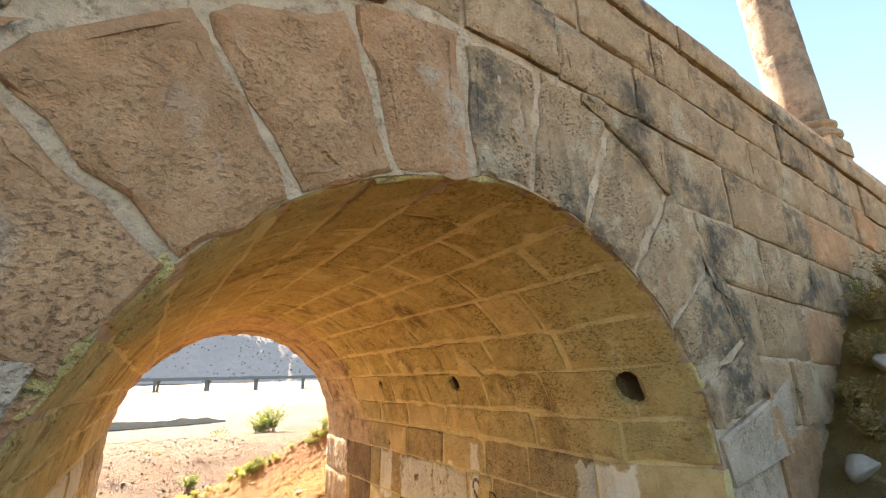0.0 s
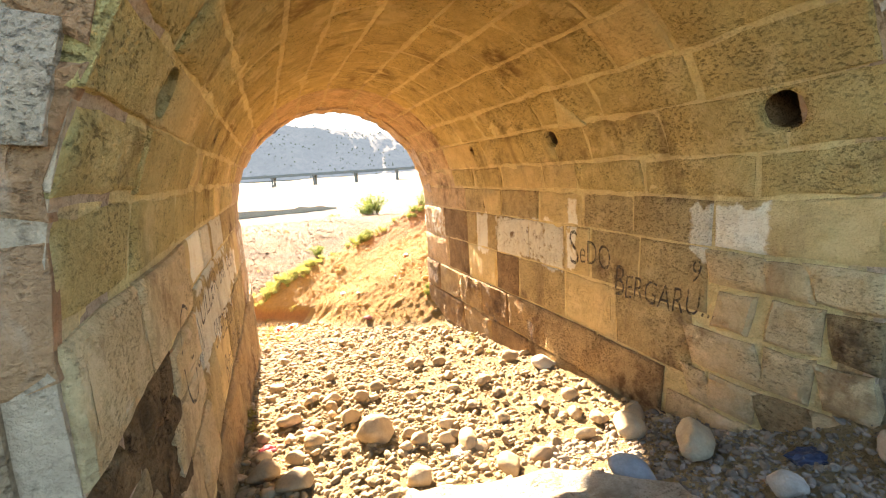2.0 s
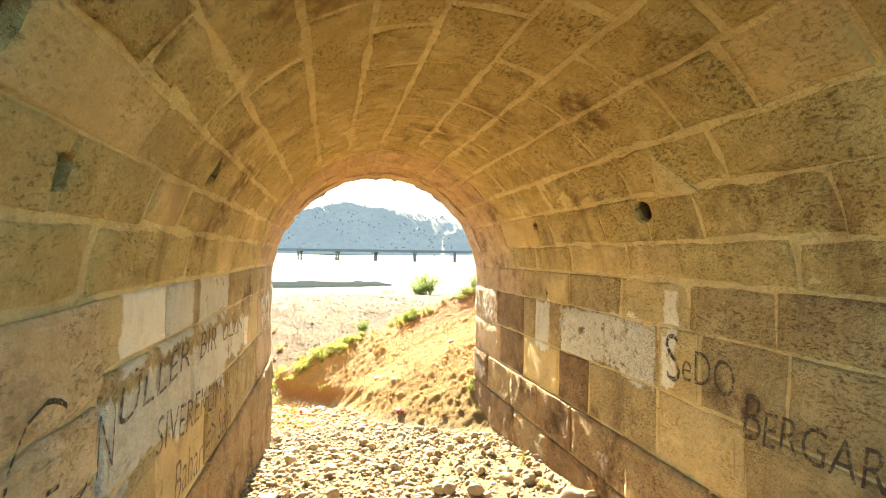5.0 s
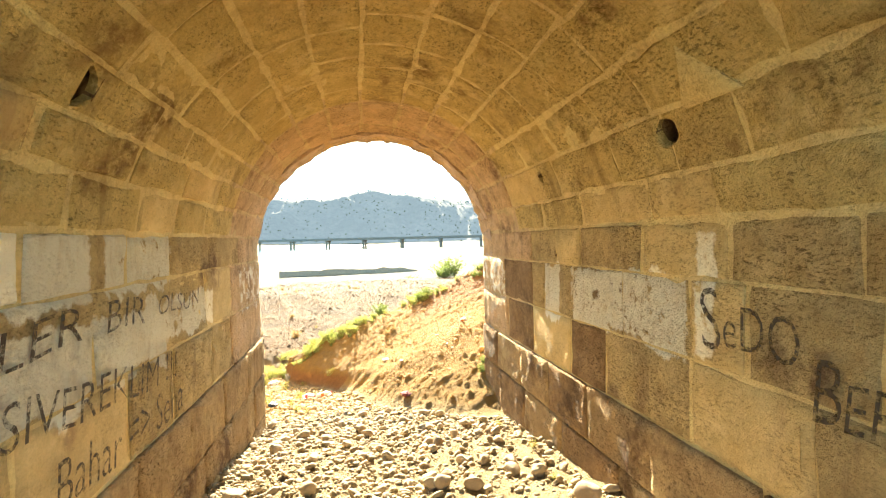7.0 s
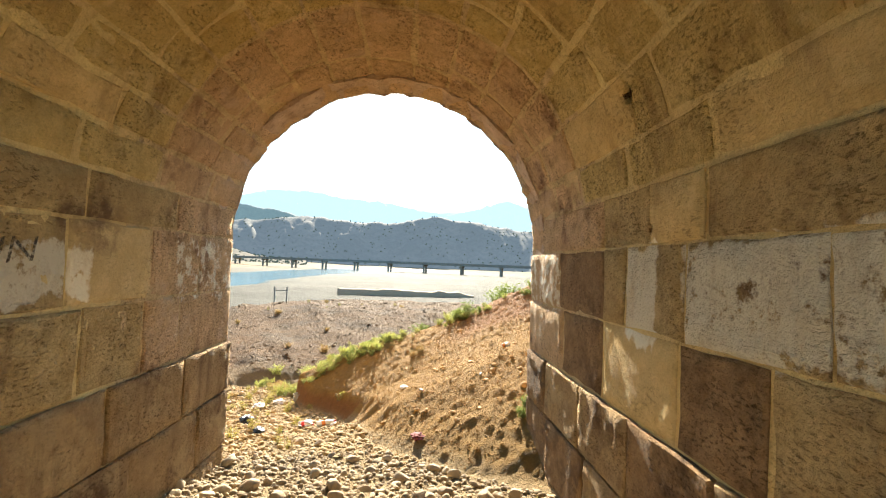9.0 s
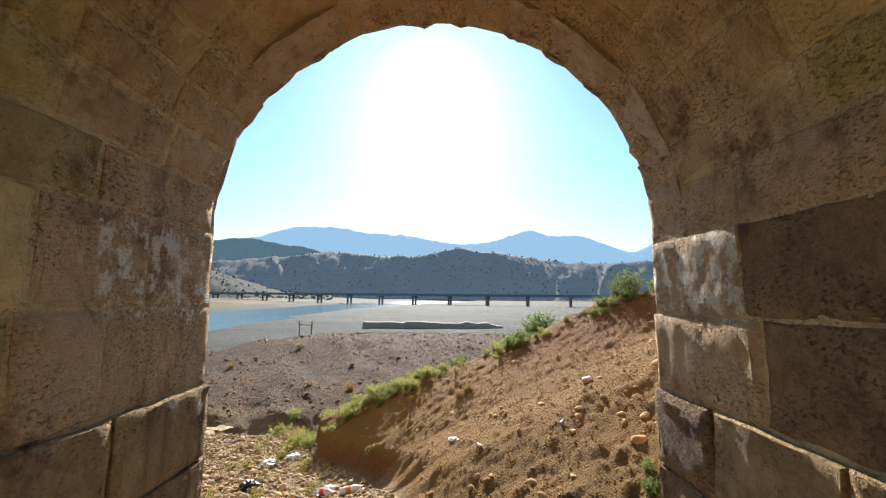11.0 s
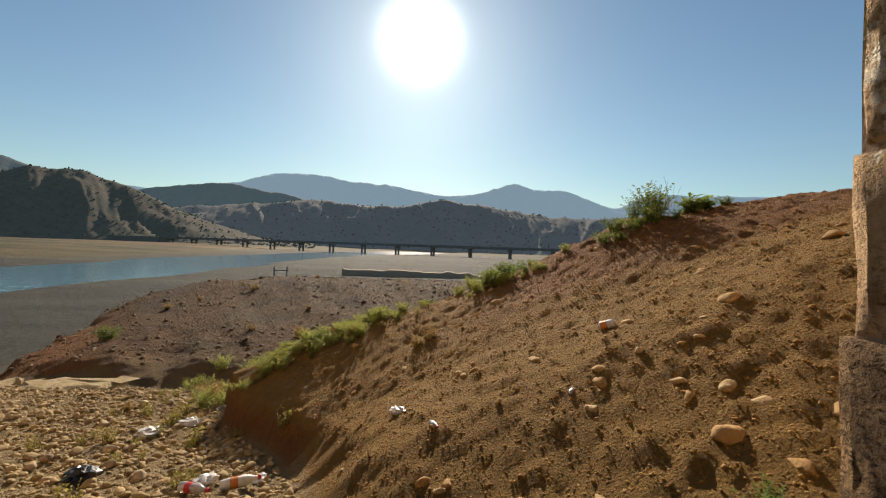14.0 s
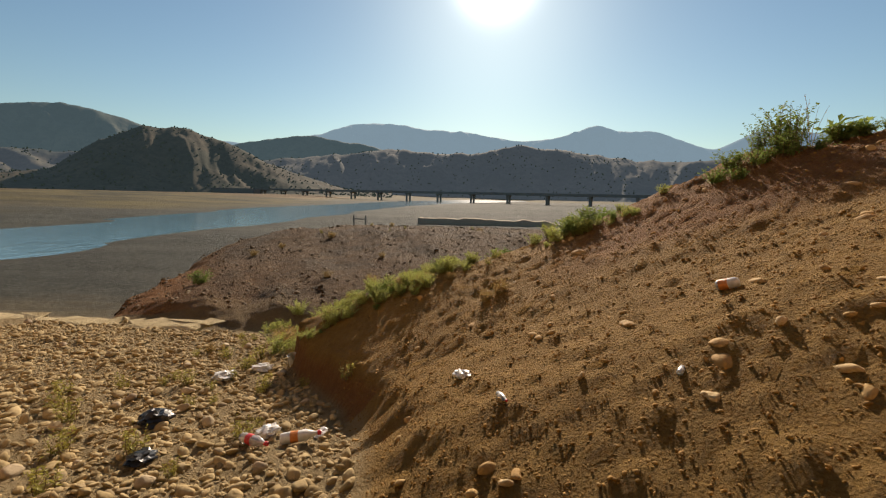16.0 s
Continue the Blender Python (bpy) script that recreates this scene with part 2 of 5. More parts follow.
# ---- mesh helpers ----
def mesh_of(name, verts, faces, material, smooth=False):
    me = bpy.data.meshes.new(name)
    me.from_pydata([tuple(map(float, v)) for v in verts], [], faces)
    me.materials.append(material)
    if smooth:
        me.polygons.foreach_set("use_smooth", [True] * len(me.polygons))
    me.update()
    return me


def solid(name, verts, faces, material, parent=None, label="", smooth=False):
    ob = new(name, mesh_of(name, verts, faces, material, smooth))
    ob.parent = parent
    return tagged(ob, label)


def part(name, bm, material, parent=None, label="", smooth=False):
    me = bpy.data.meshes.new(name)
    bmesh.ops.recalc_face_normals(bm, faces=bm.faces)
    bm.to_mesh(me)
    bm.free()
    me.materials.append(material)
    if smooth:
        me.polygons.foreach_set("use_smooth", [True] * len(me.polygons))
    ob = new(name, me)
    ob.parent = parent
    return tagged(ob, label)


def box_bm(size, at=(0, 0, 0), bevel=0.0, turn=None):
    bm = bmesh.new()
    bmesh.ops.create_cube(bm, size=1, matrix=Matrix.Translation(at) @ (turn or Matrix()) @ Matrix.Diagonal((*size, 1)))
    if bevel:
        bmesh.ops.bevel(bm, geom=bm.edges[:], offset=bevel, segments=2, affect="EDGES")
    return bm


# ---- the plan: tunnel under the bridge ----
AX, ZC, RAD = 1.41, 0.73, 1.79           # axis, springing height and radius of the vault
Y0, Y1 = 1.60, 8.87                      # front and far mouth
TOP = 4.68                               # top of the parapet over the arch
QUARTER = RAD * math.pi / 2


def wall_lean(y, side):
    """The side walls draw in towards the far mouth."""
    return np.interp(y, [1.6, 3.0, 4.3, 7.8, 8.87], [0, 0.03, 0.06, -0.03, -0.048] if side > 0 else [0, 0, 0, -0.055, -0.04])


def tunnel(s, y, d):
    """A point of the tunnel's lining: s metres round from the crown (to +X), y along it, d metres proud of the mortar."""
    side = 1 if s >= 0 else -1
    a = abs(s) / RAD
    d = d - float(wall_lean(y, side)) * math.sin(min(a, 1.57)) ** 2
    d = d + 0.175 * max(0.0, math.cos(min(a, 1.57))) * min(max((y - 7.0) / 1.87, 0), 1)   # the far end sags
    if y > 8.2:                           # the far rim is chipped and uneven
        d = d + (0.05 if a < 1.3 else 0.012) * (y - 8.2) / 0.67 * noise.noise(Vector((s * 6.0, 3.1, y * 1.5)))
    if a <= math.pi / 2:
        x, z = (RAD - d) * math.sin(a), ZC + (RAD - d) * math.cos(a)
    else:
        x, z = RAD - d, ZC - (abs(s) - QUARTER)
    if side > 0:                          # the worn mouth flares a little
        k = float(ramp(2.5 - y, 0, 0.9))
        x, z = x * (1 + 0.055 * k), z + (0.05 * k if z > ZC else 0)
    return Vector((AX + side * x, y, z))


def s_of_angle(deg):
    return radians(deg) * RAD


def s_of_z(z, side):
    return side * (QUARTER + ZC - z)


# ---- the ground: one sheet ----
RIVER_Y = [-50, 35, 54, 80, 100, 143, 260, 360, 520, 900]
RIVER_X = [-110, -44, -48, -52, -54, -60, -62, -50, -24, 25]
RIVER_HALF = [16, 10, 10, 12, 14, 17, 20, 26, 42, 60]


CREST_X = [-0.55, -0.32, 0.15, 1.0, 2.2, 3.1, 3.75, 4.54, 5.75, 6.7, 12]
CREST_Y = [13.4, 13.4, 13.6, 13.8, 14.0, 13.9, 13.7, 13.4, 13.3, 13.2, 13.2]
CREST_Z = [-2.05, -1.95, -1.78, -1.48, -1.10, -0.72, -0.37, 0.08, 0.33, 0.52, 0.9]


def ground_height(x, y):
    x, y = np.asarray(x, float), np.asarray(y, float)
    base = np.interp(y, [-60, -20, -3, 0, 0.9, 1.5, 2.2, 3, 4.3, 6.7, 8, 9.35, 10.5, 11.4, 13.2, 14.6, 15.2, 17.5, 22, 40],
                     [4, 2.2, 0.7, 0.1, -0.36, -0.55, -0.84, -1.06, -1.24, -1.55, -1.82, -2.04, -2.29, -2.43, -2.63, -2.75, -3.0, -4.3, -5.1, -5.6])
    # bank in front of the bridge, climbing to the right
    front = 1 - ramp(y, 1.6, 2.4)
    base = base + front * ramp(y, -3.5, 1.2) * (np.minimum(0.80 * np.maximum(x - 3.05, 0), 2.9) + np.minimum(0.25 * np.maximum(-0.7 - x, 0), 1.5))
    # riverbed, and the gravel bank above it
    edge_x = -6.2 - 0.45 * np.minimum(y - 17, 5) + 0.1 * np.maximum(y - 22, 0) + 1.2 * vnoise(y * 0.35, y * 0.0 + 3, 5)
    bank = np.interp(y, [14.9, 16.5, 19, 22, 25, 28, 34, 48], [-3.0, -2.75, -2.6, -2.3, -1.9, -2.0, -2.4, -3.4]) - 0.09 * np.maximum(-5 - x, 0)
    gully = np.abs(fbm(x * 0.4 + y * 0.2, y * 0.16 - x * 0.1, 3, 9))
    bank = bank + 0.14 - 0.5 * gully + 0.07 * np.abs(fbm(x * 1.6, y * 1.6, 3, 12))
    bank_mask = ramp(x - edge_x + 0.5 * vnoise(y * 1.1, y * 0 + 8, 15), -0.7, 0.35) * ramp(y, 14.8, 16.3)
    bank_mask = bank_mask * (1 - ramp(y, 48, 62))
    far = np.where(y > 14.7, base + (np.maximum(bank, base) - base) * bank_mask, base)
    # earth hill beyond the far mouth
    plane = -1.19 + 0.475 * (x - 2.85) + 0.03 * (y - 11)
    plane = np.where(x > 5, -1.19 + 0.475 * 2.15 + 0.30 * (x - 5) + 0.03 * (y - 11), plane)
    plane = np.where(x > 9, np.minimum(plane, 1.4), plane) + 0.21 * np.minimum(y - 10.6, 0)
    # the slope steepens to a crest, then falls away
    crest_y = np.interp(x, CREST_X, CREST_Y) + 0.25 * vnoise(x * 1.3, x * 0 + 1, 31)
    crest_z = np.interp(x, CREST_X, CREST_Z) + 0.05 * vnoise(x * 2.6, x * 0 + 4, 32)
    up = np.clip((y - 11.8) / (crest_y - 11.8), 0, 1)
    plane = plane + (crest_z - plane) * up
    plane = plane + 0.03 * fbm(x * 0.9, y * 0.9, 2, 21) + 0.014 * fbm(x * 2.2 - y * 1.4, y * 2.2 + x * 0.9, 3, 22)
    over = np.maximum(y - crest_y, 0)
    plane = plane - 0.62 * np.where(over < 1, over * over * 0.5, over - 0.5)
    # its foot is undercut by floods into a low bluff
    foot = np.interp(y, [8, 10, 10.4, 10.9, 11.7, 12.0, 12.4, 12.8, 13.3, 14.5, 16], [0.3, 0.55, 0.68, 0.66, 0.5, 0.3, -0.02, -0.48, -0.68, -1.1, -1.5]) + 0.16 * vnoise(y * 2.1, y * 0, 44) + 0.05 * vnoise(y * 9, y * 0, 45)
    cut = np.interp(y, [8.5, 10.0, 10.9, 11.7, 12.0, 12.4, 12.8, 13.3, 14.5], [1.1, 1.15, 0.95, 0.55, 0.42, 0.36, 0.30, 0.12, 0.5])
    hill = ramp(x - foot, 0, cut) * ramp(y, 7.6, 8.4)
    far = far + np.maximum(plane - far, 0) * hill
    # river channel
    river_x = np.interp(y, RIVER_Y, RIVER_X)
    half = np.interp(y, RIVER_Y, RIVER_HALF)
    far = far - 0.75 * (1 - ramp(np.abs(x - river_x), half - 3, half + 1.5)) * ramp(y, 18, 26)
    # unevenness
    near = ramp(-np.hypot(x - 2, y - 8), -40, -22)
    rough = (0.05 * fbm(x * 1.3, y * 1.3, 3, 2) + 0.045 * fbm(x * 5, y * 5, 3, 3)) * (1 - 0.7 * hill)
    clods = 0.04 * np.abs(fbm(x * 5, y * 5, 3, 61)) + 0.075 * np.maximum(fbm(x * 11, y * 11, 2, 62), 0)
    clods = clods * 0.8 + 0.012 * fbm(x * 1.1 + y * 0.8, y * 1.9 - x * 0.5, 4, 63)
    far = far + near * (rough + clods * hill) + (1 - near) * 0.35 * fbm(x * 0.05, y * 0.05, 4, 8)
    # the land beyond the river rises into fields
    far = far + ramp(np.hypot(x, y), 600, 1000) * 6 + ramp(-x, 95, 220) * 3.0
    return far, hill


def spaced(lo, hi, step, out_lo, out_hi, grow=1.16):
    mid = list(np.arange(lo, hi + step / 2, step))
    a, b, w = [], [], step
    v = lo
    while v > out_lo:
        w *= grow
        v -= w
        a.append(v)
    v, w = mid[-1], step
    while v < out_hi:
        w *= grow
        v += w
        b.append(v)
    return np.array(a[::-1] + mid + b)


def build_ground():
    xs, ys = spaced(-4.0, 7.5, 0.045, -4500, 4500), spaced(-0.5, 17.5, 0.045, -1500, 4700, 1.075)
    X, Y = np.meshgrid(xs, ys)
    Z, hill = ground_height(X, Y)
    nx, ny = len(xs), len(ys)
    me = bpy.data.meshes.new("ground")
    me.vertices.add(nx * ny)
    me.vertices.foreach_set("co", np.stack([X, Y, Z], -1).ravel())
    i = np.arange((nx - 1) * (ny - 1))
    v = (i // (nx - 1)) * nx + i % (nx - 1)
    loops = np.stack([v, v + 1, v + nx + 1, v + nx], -1).ravel()
    me.loops.add(len(loops))
    me.loops.foreach_set("vertex_index", loops)
    me.polygons.add(len(i))
    me.polygons.foreach_set("loop_start", np.arange(len(i)) * 4)
    me.polygons.foreach_set("loop_total", np.full(len(i), 4))
    me.polygons.foreach_set("use_smooth", np.ones(len(i), bool))
    me.update(calc_edges=True)
    n = fbm(X * 0.6, Y * 0.6, 3, 77) * 0.5
    for key, value in (
        ("earth", ramp(hill + n * 0.5, 0.25, 0.6) * ramp(Z - np.interp(Y, [8, 9.35, 10.5, 11.4, 13.2, 14.6], [-1.82, -2.04, -2.29, -2.43, -2.63, -2.75]) + n * 0.1, 0.03, 0.2) * (Y > 7.5) + (Y < 1.6) * ramp(X + n, 3.6, 5.2)),
        ("red", ramp(Y - np.interp(X, CREST_X, CREST_Y) + 0.9 * n, -1.9, -1.2) * ramp(X, 2.0, 3.2) * (Y < 17) * (Y > 9)
         + ramp(hill, 0.02, 0.2) * (1 - ramp(hill, 0.75, 0.98)) * (Y > 11.7) * (Y < 14.5) + ramp(Z, -5.0, -4.4) * (1 - ramp(Z, -2.9, -2.4)) * (Y > 16) * (Y < 24) * (1 - ramp(X, -5.5, -3))),
        ("bed", ramp(-(Z + 5.0), -0.2, 0.25) * (Y > 15)),
        ("bank", ramp(Y + n * 2, 14.5, 17) * ramp(Z, -5.0, -4.2)),
        ("field", ramp(-X, 70, 110) * ramp(Y, 30, 60) * ramp(fbm(X * 0.02, Y * 0.02, 2, 5), -0.25, 0.05) + ramp(Y, 420, 600)),
    ):
        at = me.attributes.new(key, "FLOAT", "POINT")
        at.data.foreach_set("value", np.clip(value, 0, 1).ravel())
    m = Mat("ground", 0.95, 0.12)
    n1, n2, n3 = m.noise(1.2, 5), m.noise(13, 8, 0.8), m.noise(70, 4, 0.7)
    grains = m.span(m.cells(38), 0.0, 0.5, 1.0, 0.0)
    dust = m.mix(m.span(n2, 0.35, 0.7), (0.45, 0.34, 0.18), (0.31, 0.22, 0.11))
    earth = m.mix(m.span(n2, 0.32, 0.7), (0.43, 0.252, 0.067), (0.255, 0.142, 0.036))
    earth = m.mix(m.span(n1, 0.45, 0.7, 0, 0.55), earth, (0.42, 0.25, 0.068))
    bed = m.mix(m.span(m.noise(0.22, 8, 0.7, (0.5, 1, 1)), 0.35, 0.65), (0.082, 0.084, 0.068), (0.047, 0.048, 0.040))
    bed = m.mix(m.span(m.noise(1.6, 6, 0.75), 0.42, 0.62, 0, 0.6), bed, (0.045, 0.042, 0.031))
    bed = m.mix(m.span(m.noise(0.06, 8, 0.7, (0.4, 1, 1)), 0.46, 0.6, 0, 0.6), bed, (0.095, 0.094, 0.074))
    bed = m.mix(m.span(m.noise(4.5, 4, 0.8), 0.50, 0.64, 0, 0.55), bed, (0.15, 0.148, 0.118))
    bank = m.mix(m.span(n2, 0.3, 0.7), (0.18, 0.102, 0.044), (0.085, 0.05, 0.024))
    bank = m.mix(m.span(m.noise(0.5, 5, 0.7), 0.46, 0.60, 0, 0.65), bank, (0.068, 0.053, 0.036))
    bank = m.mix(m.span(m.cells(3.2), 0.1, 0.5, 0.3, 0), bank, (0.05, 0.038, 0.026))
    field = m.mix(m.span(m.noise(0.03, 3), 0.4, 0.6), (0.125, 0.10, 0.045), (0.062, 0.056, 0.034))
    c = m.mix(m.attr("earth"), dust, earth)
    c = m.mix(m.attr("bank"), c, bank)
    red = m.mix(m.span(n2, 0.32, 0.68), (0.36, 0.162, 0.055), (0.21, 0.090, 0.032))
    c = m.mix(m.math("MULTIPLY", m.attr("red"), 0.9), c, red)
    c = m.mix(m.span(n3, 0.35, 0.75, 0, 0.35), c, (0.10, 0.07, 0.045))
    c = m.mix(m.span(m.noise(26, 4, 0.7), 0.55, 0.68, 0, 0.35), c, (0.50, 0.33, 0.12))
    c = m.mix(m.attr("bed"), c, bed)
    c = m.mix(m.attr("field"), c, field)
    h = m.math("ADD", m.math("ADD", n2, m.math("MULTIPLY", n3, 0.6)), m.math("MULTIPLY", grains, 0.35))
    me.materials.append(m.finish(c, h, 0.13, 1.0))
    tagged(new("ground", me), "stony dry riverside ground with a reddish earth hill", "ground", kind="structure")


build_ground()


# ---- river ----
def build_water():
    ys = np.concatenate([np.arange(20, 120, 3), np.arange(120, 900, 15)])
    cx = np.interp(ys, RIVER_Y, RIVER_X)
    w = np.interp(ys, RIVER_Y, RIVER_HALF) + 3
    verts = [(c - k, y, -5.78) for c, k, y in zip(cx, w, ys)] + [(c + k, y, -5.78) for c, k, y in zip(cx, w, ys)]
    n = len(ys)
    m = Mat("river_water", 0.06, 0.5)
    r = m.noise(0.9, 3, 0.6, (1, 0.5, 1))
    m.b.inputs["Roughness"].default_value = 0.12
    mat = m.finish(m.mix(m.span(r, 0.35, 0.65), (0.09, 0.19, 0.25), (0.13, 0.24, 0.29)), r, 0.08, 0.9)
    ob = solid("water", verts, [(i, i + n, i + n + 1, i + 1) for i in range(n - 1)], mat)
    tagged(ob, "shallow blue river winding over gravel", "river", kind="structure")


build_water()


# ---- masonry ----
def block_mesh(name, poly, place, proud, material, gap=0.012, bevel=0.018, seed=0, step=0.16, rim=0.045, relief=0.0):
    """One dressed stone from its outline (u, v): sides, worn arris and a slightly uneven face. place(u, v, d) lays it on the wall."""
    rnd = random.Random(seed)
    pts = []
    for (u0, v0), (u1, v1) in zip(poly, poly[1:] + poly[:1]):
        n = max(1, int(math.hypot(u1 - u0, v1 - v0) / step))
        pts += [(u0 + (u1 - u0) * k / n, v0 + (v1 - v0) * k / n) for k in range(n)]
    n = len(pts)

    def inset(ring, w):
        out = []
        for i in range(n):
            (ua, va), (u, v), (ub, vb) = ring[i - 1], ring[i], ring[(i + 1) % n]
            e1, e2 = Vector((u - ua, v - va)).normalized(), Vector((ub - u, vb - v)).normalized()
            nrm = Vector((-(e1.y + e2.y), e1.x + e2.x))
            k = nrm.length
            if k < 0.3:
                out.append((u, v))
                continue
            out.append((u + nrm.x / k * w * 2 / k, v + nrm.y / k * w * 2 / k))
        return out

    area = sum(a[0] * b[1] - b[0] * a[1] for a, b in zip(pts, pts[1:] + pts[:1]))
    if area < 0:
        pts.reverse()
    back = [(u + rnd.uniform(-1, 1) * gap * 0.75, v + rnd.uniform(-1, 1) * gap * 0.75) for u, v in inset(pts, gap)]
    edge = back
    face = inset(back, bevel)
    inner = inset(face, rim)
    us, vs = [p[0] for p in pts], [p[1] for p in pts]
    cu, cv = sum(us) / n, sum(vs) / n
    rise = rnd.uniform(-0.004, 0.010)
    tu, tv = rnd.uniform(-0.012, 0.012), rnd.uniform(-0.008, 0.008)
    verts = [place(u, v, -0.05) for u, v in back]
    verts += [place(u, v, proud - bevel * 0.75 + rnd.uniform(-0.006, 0.003) + tu * (u - cu) + tv * (v - cv)) for u, v in edge]
    verts += [place(u, v, proud + rnd.uniform(-0.005, 0.004) + tu * (u - cu) + tv * (v - cv)) for u, v in face]
    verts += [place(u, v, proud + rise + rnd.uniform(-0.004, 0.006) + tu * (u - cu) + tv * (v - cv)) for u, v in inner]
    faces = []
    for r in range(3):
        faces += [(r * n + i, r * n + (i + 1) % n, (r + 1) * n + (i + 1) % n, (r + 1) * n + i) for i in range(n)]
    faces.append(tuple(range(3 * n, 4 * n)))
    bm = bmesh.new()
    bv = [bm.verts.new(v) for v in verts]
    for f in faces:
        bm.faces.new([bv[i] for i in f])
    bmesh.ops.triangulate(bm, faces=[f for f in bm.faces if len(f.verts) > 4])
    bmesh.ops.recalc_face_normals(bm, faces=bm.faces)
    if relief:
        for _ in range(2):
            bmesh.ops.subdivide_edges(bm, edges=[e for e in bm.edges if e.calc_length() > 0.10 and min(v.index for v in e.verts) >= 2 * n or e.calc_length() > 0.3 and not e.is_boundary and min(v.index for v in e.verts) >= n], cuts=1)
            bm.verts.index_update()
            bmesh.ops.triangulate(bm, faces=[f for f in bm.faces if len(f.verts) > 4])
        bm.normal_update()
        for v in bm.verts[2 * n:]:
            q = v.co * 9.0
            v.co += v.normal * relief * (noise.noise(q) + 0.7 * noise.noise(q * 2.7))
    me = bpy.data.meshes.new(name)
    bm.to_mesh(me)
    bm.free()
    me.polygons.foreach_set("use_smooth", [True] * len(me.polygons))
    me.set_sharp_from_angle(angle=radians(38))
    me.materials.append(material)
    return me


def stone(parent, poly, place, proud, material, seed, name="stone", **kw):
    ob = new(name, block_mesh(name, poly, place, proud, material, seed=seed, **kw))
    ob.parent = parent
    return ob


# putlog holes: (s, y, half size)
HOLES = [(s_of_angle(67.6), 2.11, 0.13), (s_of_angle(66.6), 4.43, 0.09), (s_of_angle(66.6), 6.33, 0.06),
         (s_of_angle(-61.6), 2.40, 0.125), (s_of_angle(-61.6), 4.32, 0.115), (s_of_angle(-70.5), 2.92, 0.07), (s_of_z(0.60, 1), 6.30, 0.03)]


def build_lining(name, s0, s1, label):
    """The mortar bed of one stretch of the lining, with pockets behind the holes."""
    holes = [h for h in HOLES if s0 < h[0] < s1]
    ss = sorted(set(np.round(np.concatenate([np.linspace(s0, s1, max(2, int((s1 - s0) / 0.16)))] + [[h[0] - h[2], h[0] + h[2]] for h in holes]), 4)))
    yy = sorted(set(np.round(np.concatenate([np.linspace(Y0 + 0.03, Y1 - 0.005, 44)] + [[h[1] - h[2], h[1] + h[2]] for h in holes]), 4)))
    verts = [tunnel(s, y, 0.006 * float(fbm(s * 3, y * 3, 2, 4)) - 0.002) for s in ss for y in yy]
    ny, faces = len(yy), []
    for i in range(len(ss) - 1):
        for j in range(ny - 1):
            cs, cy = (ss[i] + ss[i + 1]) / 2, (yy[j] + yy[j + 1]) / 2
            if any(abs(cs - h[0]) < h[2] and abs(cy - h[1]) < h[2] for h in holes):
                continue
            faces.append((i * ny + j, i * ny + j + 1, (i + 1) * ny + j + 1, (i + 1) * ny + j))
    for hs, hy, r in holes:
        b = len(verts)
        ring = [(hs - r, hy - r), (hs + r, hy - r), (hs + r, hy + r), (hs - r, hy + r)]
        verts += [tunnel(s, y, 0) for s, y in ring] + [tunnel(s, y, -0.7) for s, y in ring]
        faces += [(b + i, b + (i + 1) % 4, b + 4 + (i + 1) % 4, b + 4 + i) for i in range(4)] + [(b + 4, b + 5, b + 6, b + 7)]
    ob = solid(name, verts, faces, MORTAR)
    ob.data.materials.append(STAINED_AND_SHADED)
    ob.data.materials.append(ROSY_MORTAR)
    ob.data.materials.append(HOLE_SHADE_RUBBLE)
    for f in ob.data.polygons:
        if f.center.y > 7.0 or f.center.y < 1.85:
            f.material_index = 2
        # the bed behind the fallen facing is darkened to paint the hole's shade
        if name == "wall_west" and f.center.y < 2.62 and f.center.z < 0.50:
            f.material_index = 3
    # the pockets' inner shade is painted with the dark stone
    for f in ob.data.polygons[len(faces) - 5 * len(holes):]:
        f.material_index = 1
    return tagged(ob, label, "masonry", kind="structure")


S_SPRING_R, S_SPRING_L = s_of_z(0.88, 1), s_of_z(0.88, -1)
vault = build_lining("barrel_vault", S_SPRING_L, S_SPRING_R, "barrel vault of pitted golden limestone voussoirs")
wall_right = build_lining("wall_east", S_SPRING_R, s_of_z(-3.4, 1), "tunnel side wall of golden stone with sprayed writing")
wall_left = build_lining("wall_west", s_of_z(-3.4, -1), S_SPRING_L, "tunnel side wall of golden stone with whitewash patches")


